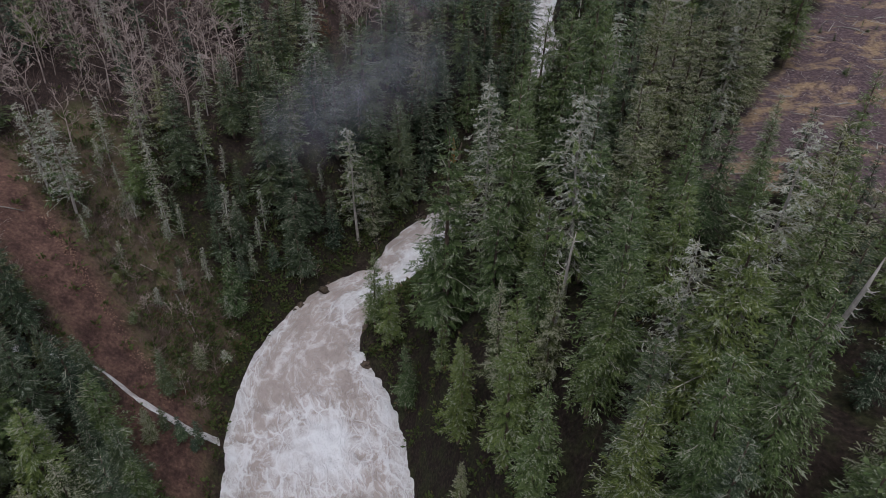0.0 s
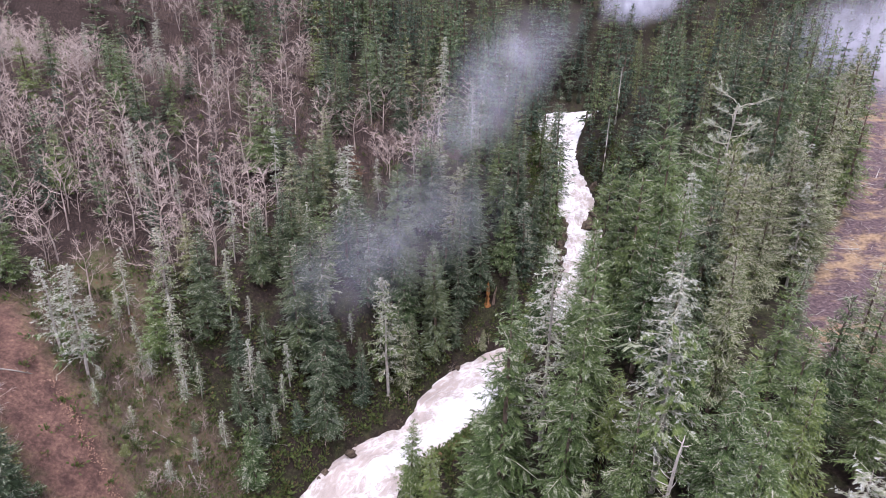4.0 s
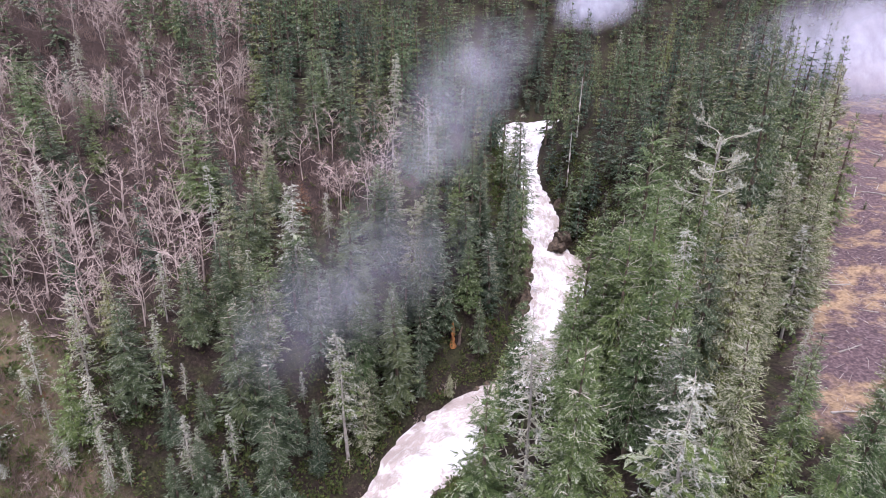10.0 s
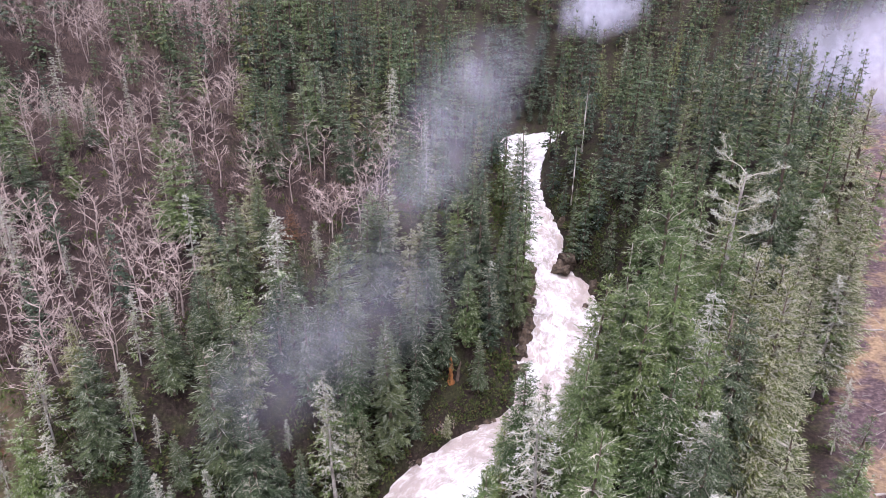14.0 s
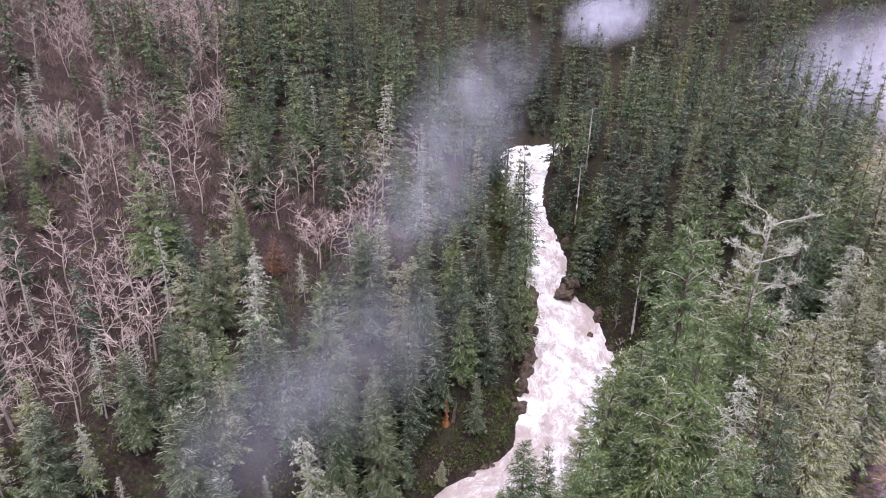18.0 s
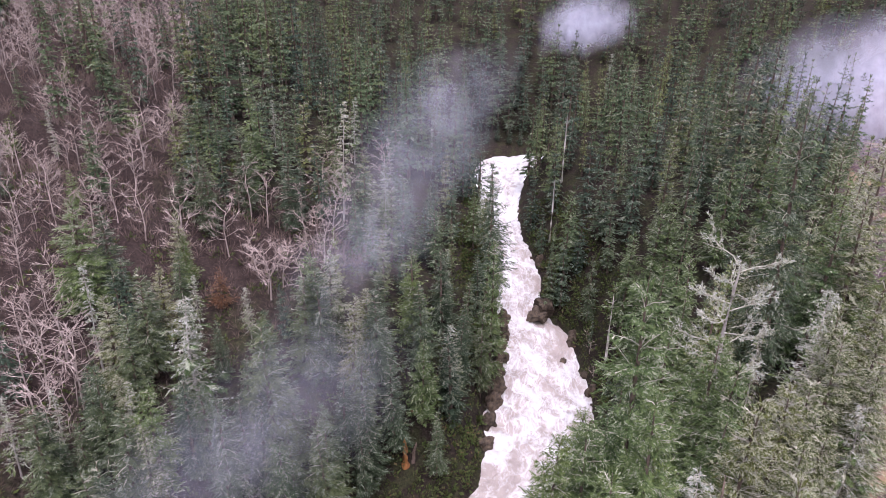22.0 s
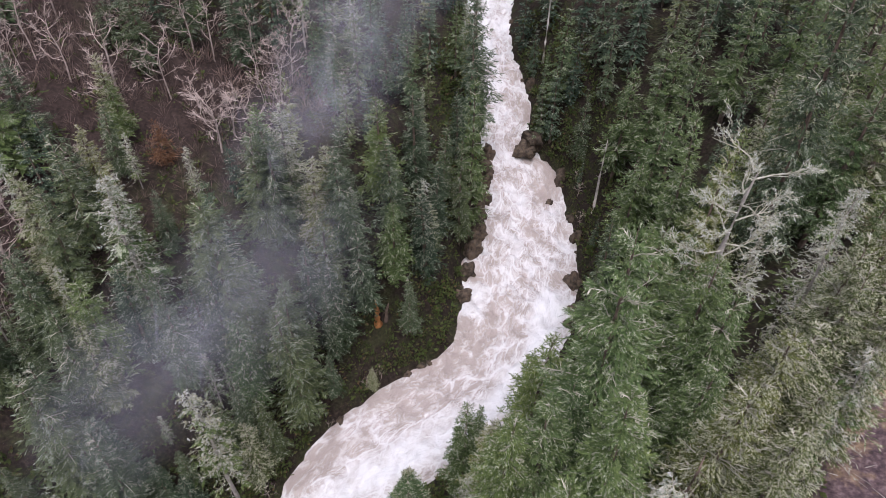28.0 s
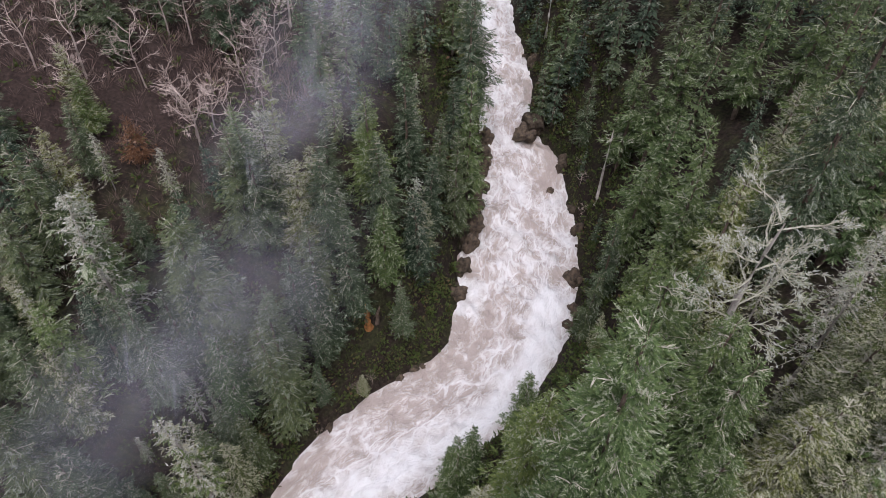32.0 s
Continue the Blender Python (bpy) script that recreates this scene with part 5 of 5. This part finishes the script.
for k in range(26):
    row = creek_line[rng.randrange(4, 56)]
    plant(rng.choice(("fir", "cedar", "hemlock")), row[0] + rng.choice((-1, 1)) * rng.uniform(1.2, 4), row[1] - rng.uniform(0.8, 4), rng.uniform(3, 9), rng.uniform(0.2, 0.4), lod="_mid")
made = 0
while made < 70:
    x, y = rng.uniform(-105, -45), rng.uniform(92, 150)
    soil_here, open_here = slide(np.array([x]), np.array([y]))
    if open_here[0] < 0.5 or soil_here[0] > 0.25 or river(x, y)[0][0] < 3:
        continue
    made += 1
    if made % 4 == 0:
        plant("pale_conifer", x, y, rng.uniform(4, 9), rng.uniform(0.25, 0.45))
    elif made % 4 == 1:
        plant("cedar", x, y, rng.uniform(2, 5), rng.uniform(0.2, 0.35), lod="_mid")
    else:
        plant("bare_alder", x, y, rng.uniform(2.5, 6), rng.uniform(0.25, 0.4))

# ---- mist: soft veils that thin out to nothing at their rims ----
def mist_material(name, most, least=0.25):
    m, t, b = material(name, 1.0, 0.0)
    uv = node(t, "UVMap")
    uv.uv_map = "veil"
    xyz = t.nodes.new("ShaderNodeSeparateXYZ")
    t.links.new(uv.outputs[0], xyz.inputs[0])
    rim = [maths(t, "SUBTRACT", 1.0, maths(t, "POWER", maths(t, "ABSOLUTE", xyz.outputs[k]), p)) for k, p in ((0, 2.0), (1, 1.2))]
    fall = maths(t, "MULTIPLY", rim[0], rim[1])
    wisps = ramp_node(t, noise_at(t, 0.085, 6, None, 0.62), [(0.38, (least, least, least)), (0.7, (1, 1, 1))])
    alpha = maths(t, "MULTIPLY", maths(t, "MULTIPLY", fall, wisps), most)
    diffuse = node(t, "BsdfDiffuse", Color=(0.64, 0.63, 0.72, 1))
    thin = node(t, "BsdfTranslucent", Color=(0.64, 0.63, 0.72, 1))
    both = node(t, "MixShader", Fac=0.5)
    t.links.new(diffuse.outputs[0], both.inputs[1])
    t.links.new(thin.outputs[0], both.inputs[2])
    clear = t.nodes.new("ShaderNodeBsdfTransparent")
    veil = t.nodes.new("ShaderNodeMixShader")
    t.links.new(alpha, veil.inputs[0])
    t.links.new(clear.outputs[0], veil.inputs[1])
    t.links.new(both.outputs[0], veil.inputs[2])
    t.links.new(veil.outputs[0], t.nodes["Material Output"].inputs["Surface"])
    return m


def mist(rows, mat, label, layers=2, lean=0.7, gap=7.0):
    """Thin wavy sheets along a bent line of (x, y, z, half breadth), leaning back like the slope."""
    p = glide(rows, 14)
    v, f, uv = [], [], []
    for k in range(layers):
        first = len(v)
        for i, (x, y, z, half) in enumerate(p):
            for j in range(11):
                u = j / 5 - 1
                ripple = 2.2 * math.sin(i * 0.33 + k * 2 + u * 1.7) + 1.4 * math.sin(i * 0.71 - u * 2.9 + k)
                v.append((x + ripple * 0.6, y + lean * half * u + gap * k + ripple, z + half * 0.75 * u + 1.5 * k + 0.5 * ripple))
                uv.append((2 * i / (len(p) - 1) - 1, u))
            if i:
                for j in range(10):
                    o = first + i * 11 + j
                    f.append((o - 11, o - 10, o + 1, o))
    me = mesh_of("mist", v, f, mat, True)
    layer = me.uv_layers.new(name="veil")
    layer.data.foreach_set("uv", np.array([uv[l.vertex_index] for l in me.loops], np.float32).ravel())
    return tagged(new("mist", me), label, "mist", kind="stuff")


THIN_MIST, LOW_MIST = mist_material("thin_mist", 0.34), mist_material("low_mist", 0.2)
WHITE_MIST = mist_material("white_mist", 0.85, 0.6)
for x, y, z, half in ((-6, 204, 72, 13), (4, 232, 80, 15), (10, 270, 82, 17), (22, 330, 84, 20)):
    mist([(x - 1.5 * half, y - 9, z - 6, half * 0.7), (x - 0.5 * half, y - 3, z - 2, half), (x + 0.5 * half, y + 3, z + 2, half), (x + 1.5 * half, y + 9, z + 6, half * 0.7)], THIN_MIST, "thin lilac-grey mist drifting in wisps over the wooded slope", 1, 0.5)
mist([(-50, 146, 46, 8), (-37, 155, 49, 14), (-25, 164, 52, 17), (-12, 174, 55, 16), (8, 186, 54, 10)], LOW_MIST, "faint lilac-grey mist between the trees of the slope")
mist([(128, 296, 82, 16), (165, 300, 86, 32), (220, 308, 90, 38), (300, 320, 94, 38)], WHITE_MIST, "bank of white mist lying over the logged field", 2, 0.3, 24.0)
mist([(74, 434, 93, 12), (94, 440, 97, 20), (114, 446, 99, 20), (136, 452, 100, 12)], WHITE_MIST, "small white cloud of mist among the far trees", 2, 0.3)

# ---- buildings at the far edge of the field ----
def plain(name, colour, rough=0.7):
    m, t, b = material(name, rough, 0.3)
    n = noise_at(t, 0.8, 4)
    t.links.new(mix(t, 0.25, colour, mix(t, n, (0.3, 0.3, 0.3), colour)), b.inputs["Base Color"])
    return m


WALL, ROOF, DARK = plain("pale_pink_wall", (0.55, 0.42, 0.38)), plain("pale_metal_roof", (0.75, 0.77, 0.8), 0.4), plain("dark_opening", (0.03, 0.03, 0.035))


def box(a, b):
    p = Pile()
    (x0, y0, z0), (x1, y1, z1) = a, b
    p.v = [Vector(q) for q in ((x0, y0, z0), (x1, y0, z0), (x1, y1, z0), (x0, y1, z0), (x0, y0, z1), (x1, y0, z1), (x1, y1, z1), (x0, y1, z1))]
    p.f = [(0, 3, 2, 1), (4, 5, 6, 7), (0, 1, 5, 4), (1, 2, 6, 5), (2, 3, 7, 6), (3, 0, 4, 7)]
    return p


def house(x, y, z, wide, deep, high, label):
    root = tagged(new("house", None), label, "house")
    root.matrix_basis = pose(x, y, z)
    part("wall", box((0, 0, -3), (wide, deep, high)).mesh("wall", WALL), root)
    roof = Pile()
    roof.v = [Vector(q) for q in ((-0.6, -0.6, high - 0.2), (wide + 0.6, -0.6, high - 0.2), (wide + 0.6, deep + 0.6, high - 0.2), (-0.6, deep + 0.6, high - 0.2), (-0.6, deep / 2, high + deep * 0.28), (wide + 0.6, deep / 2, high + deep * 0.28))]
    roof.f = [(0, 1, 5, 4), (2, 3, 4, 5), (0, 4, 3), (1, 2, 5), (0, 3, 2, 1)]
    part("roof", roof.mesh("roof", ROOF), root)
    for k in range(3):
        part("window", box((wide * (0.15 + 0.28 * k), -0.06, 1), (wide * (0.15 + 0.28 * k) + 1.4, 0.05, 2.3)).mesh("window", DARK), root)


hz = float(land(186, 560)[0])
house(180, 560, hz, 16, 9, 4.5, "low pale pink house with a metal roof beyond the trees")
house(236, 562, float(land(240, 562)[0]), 26, 12, 5.5, "long building with a white metal roof beyond the trees")
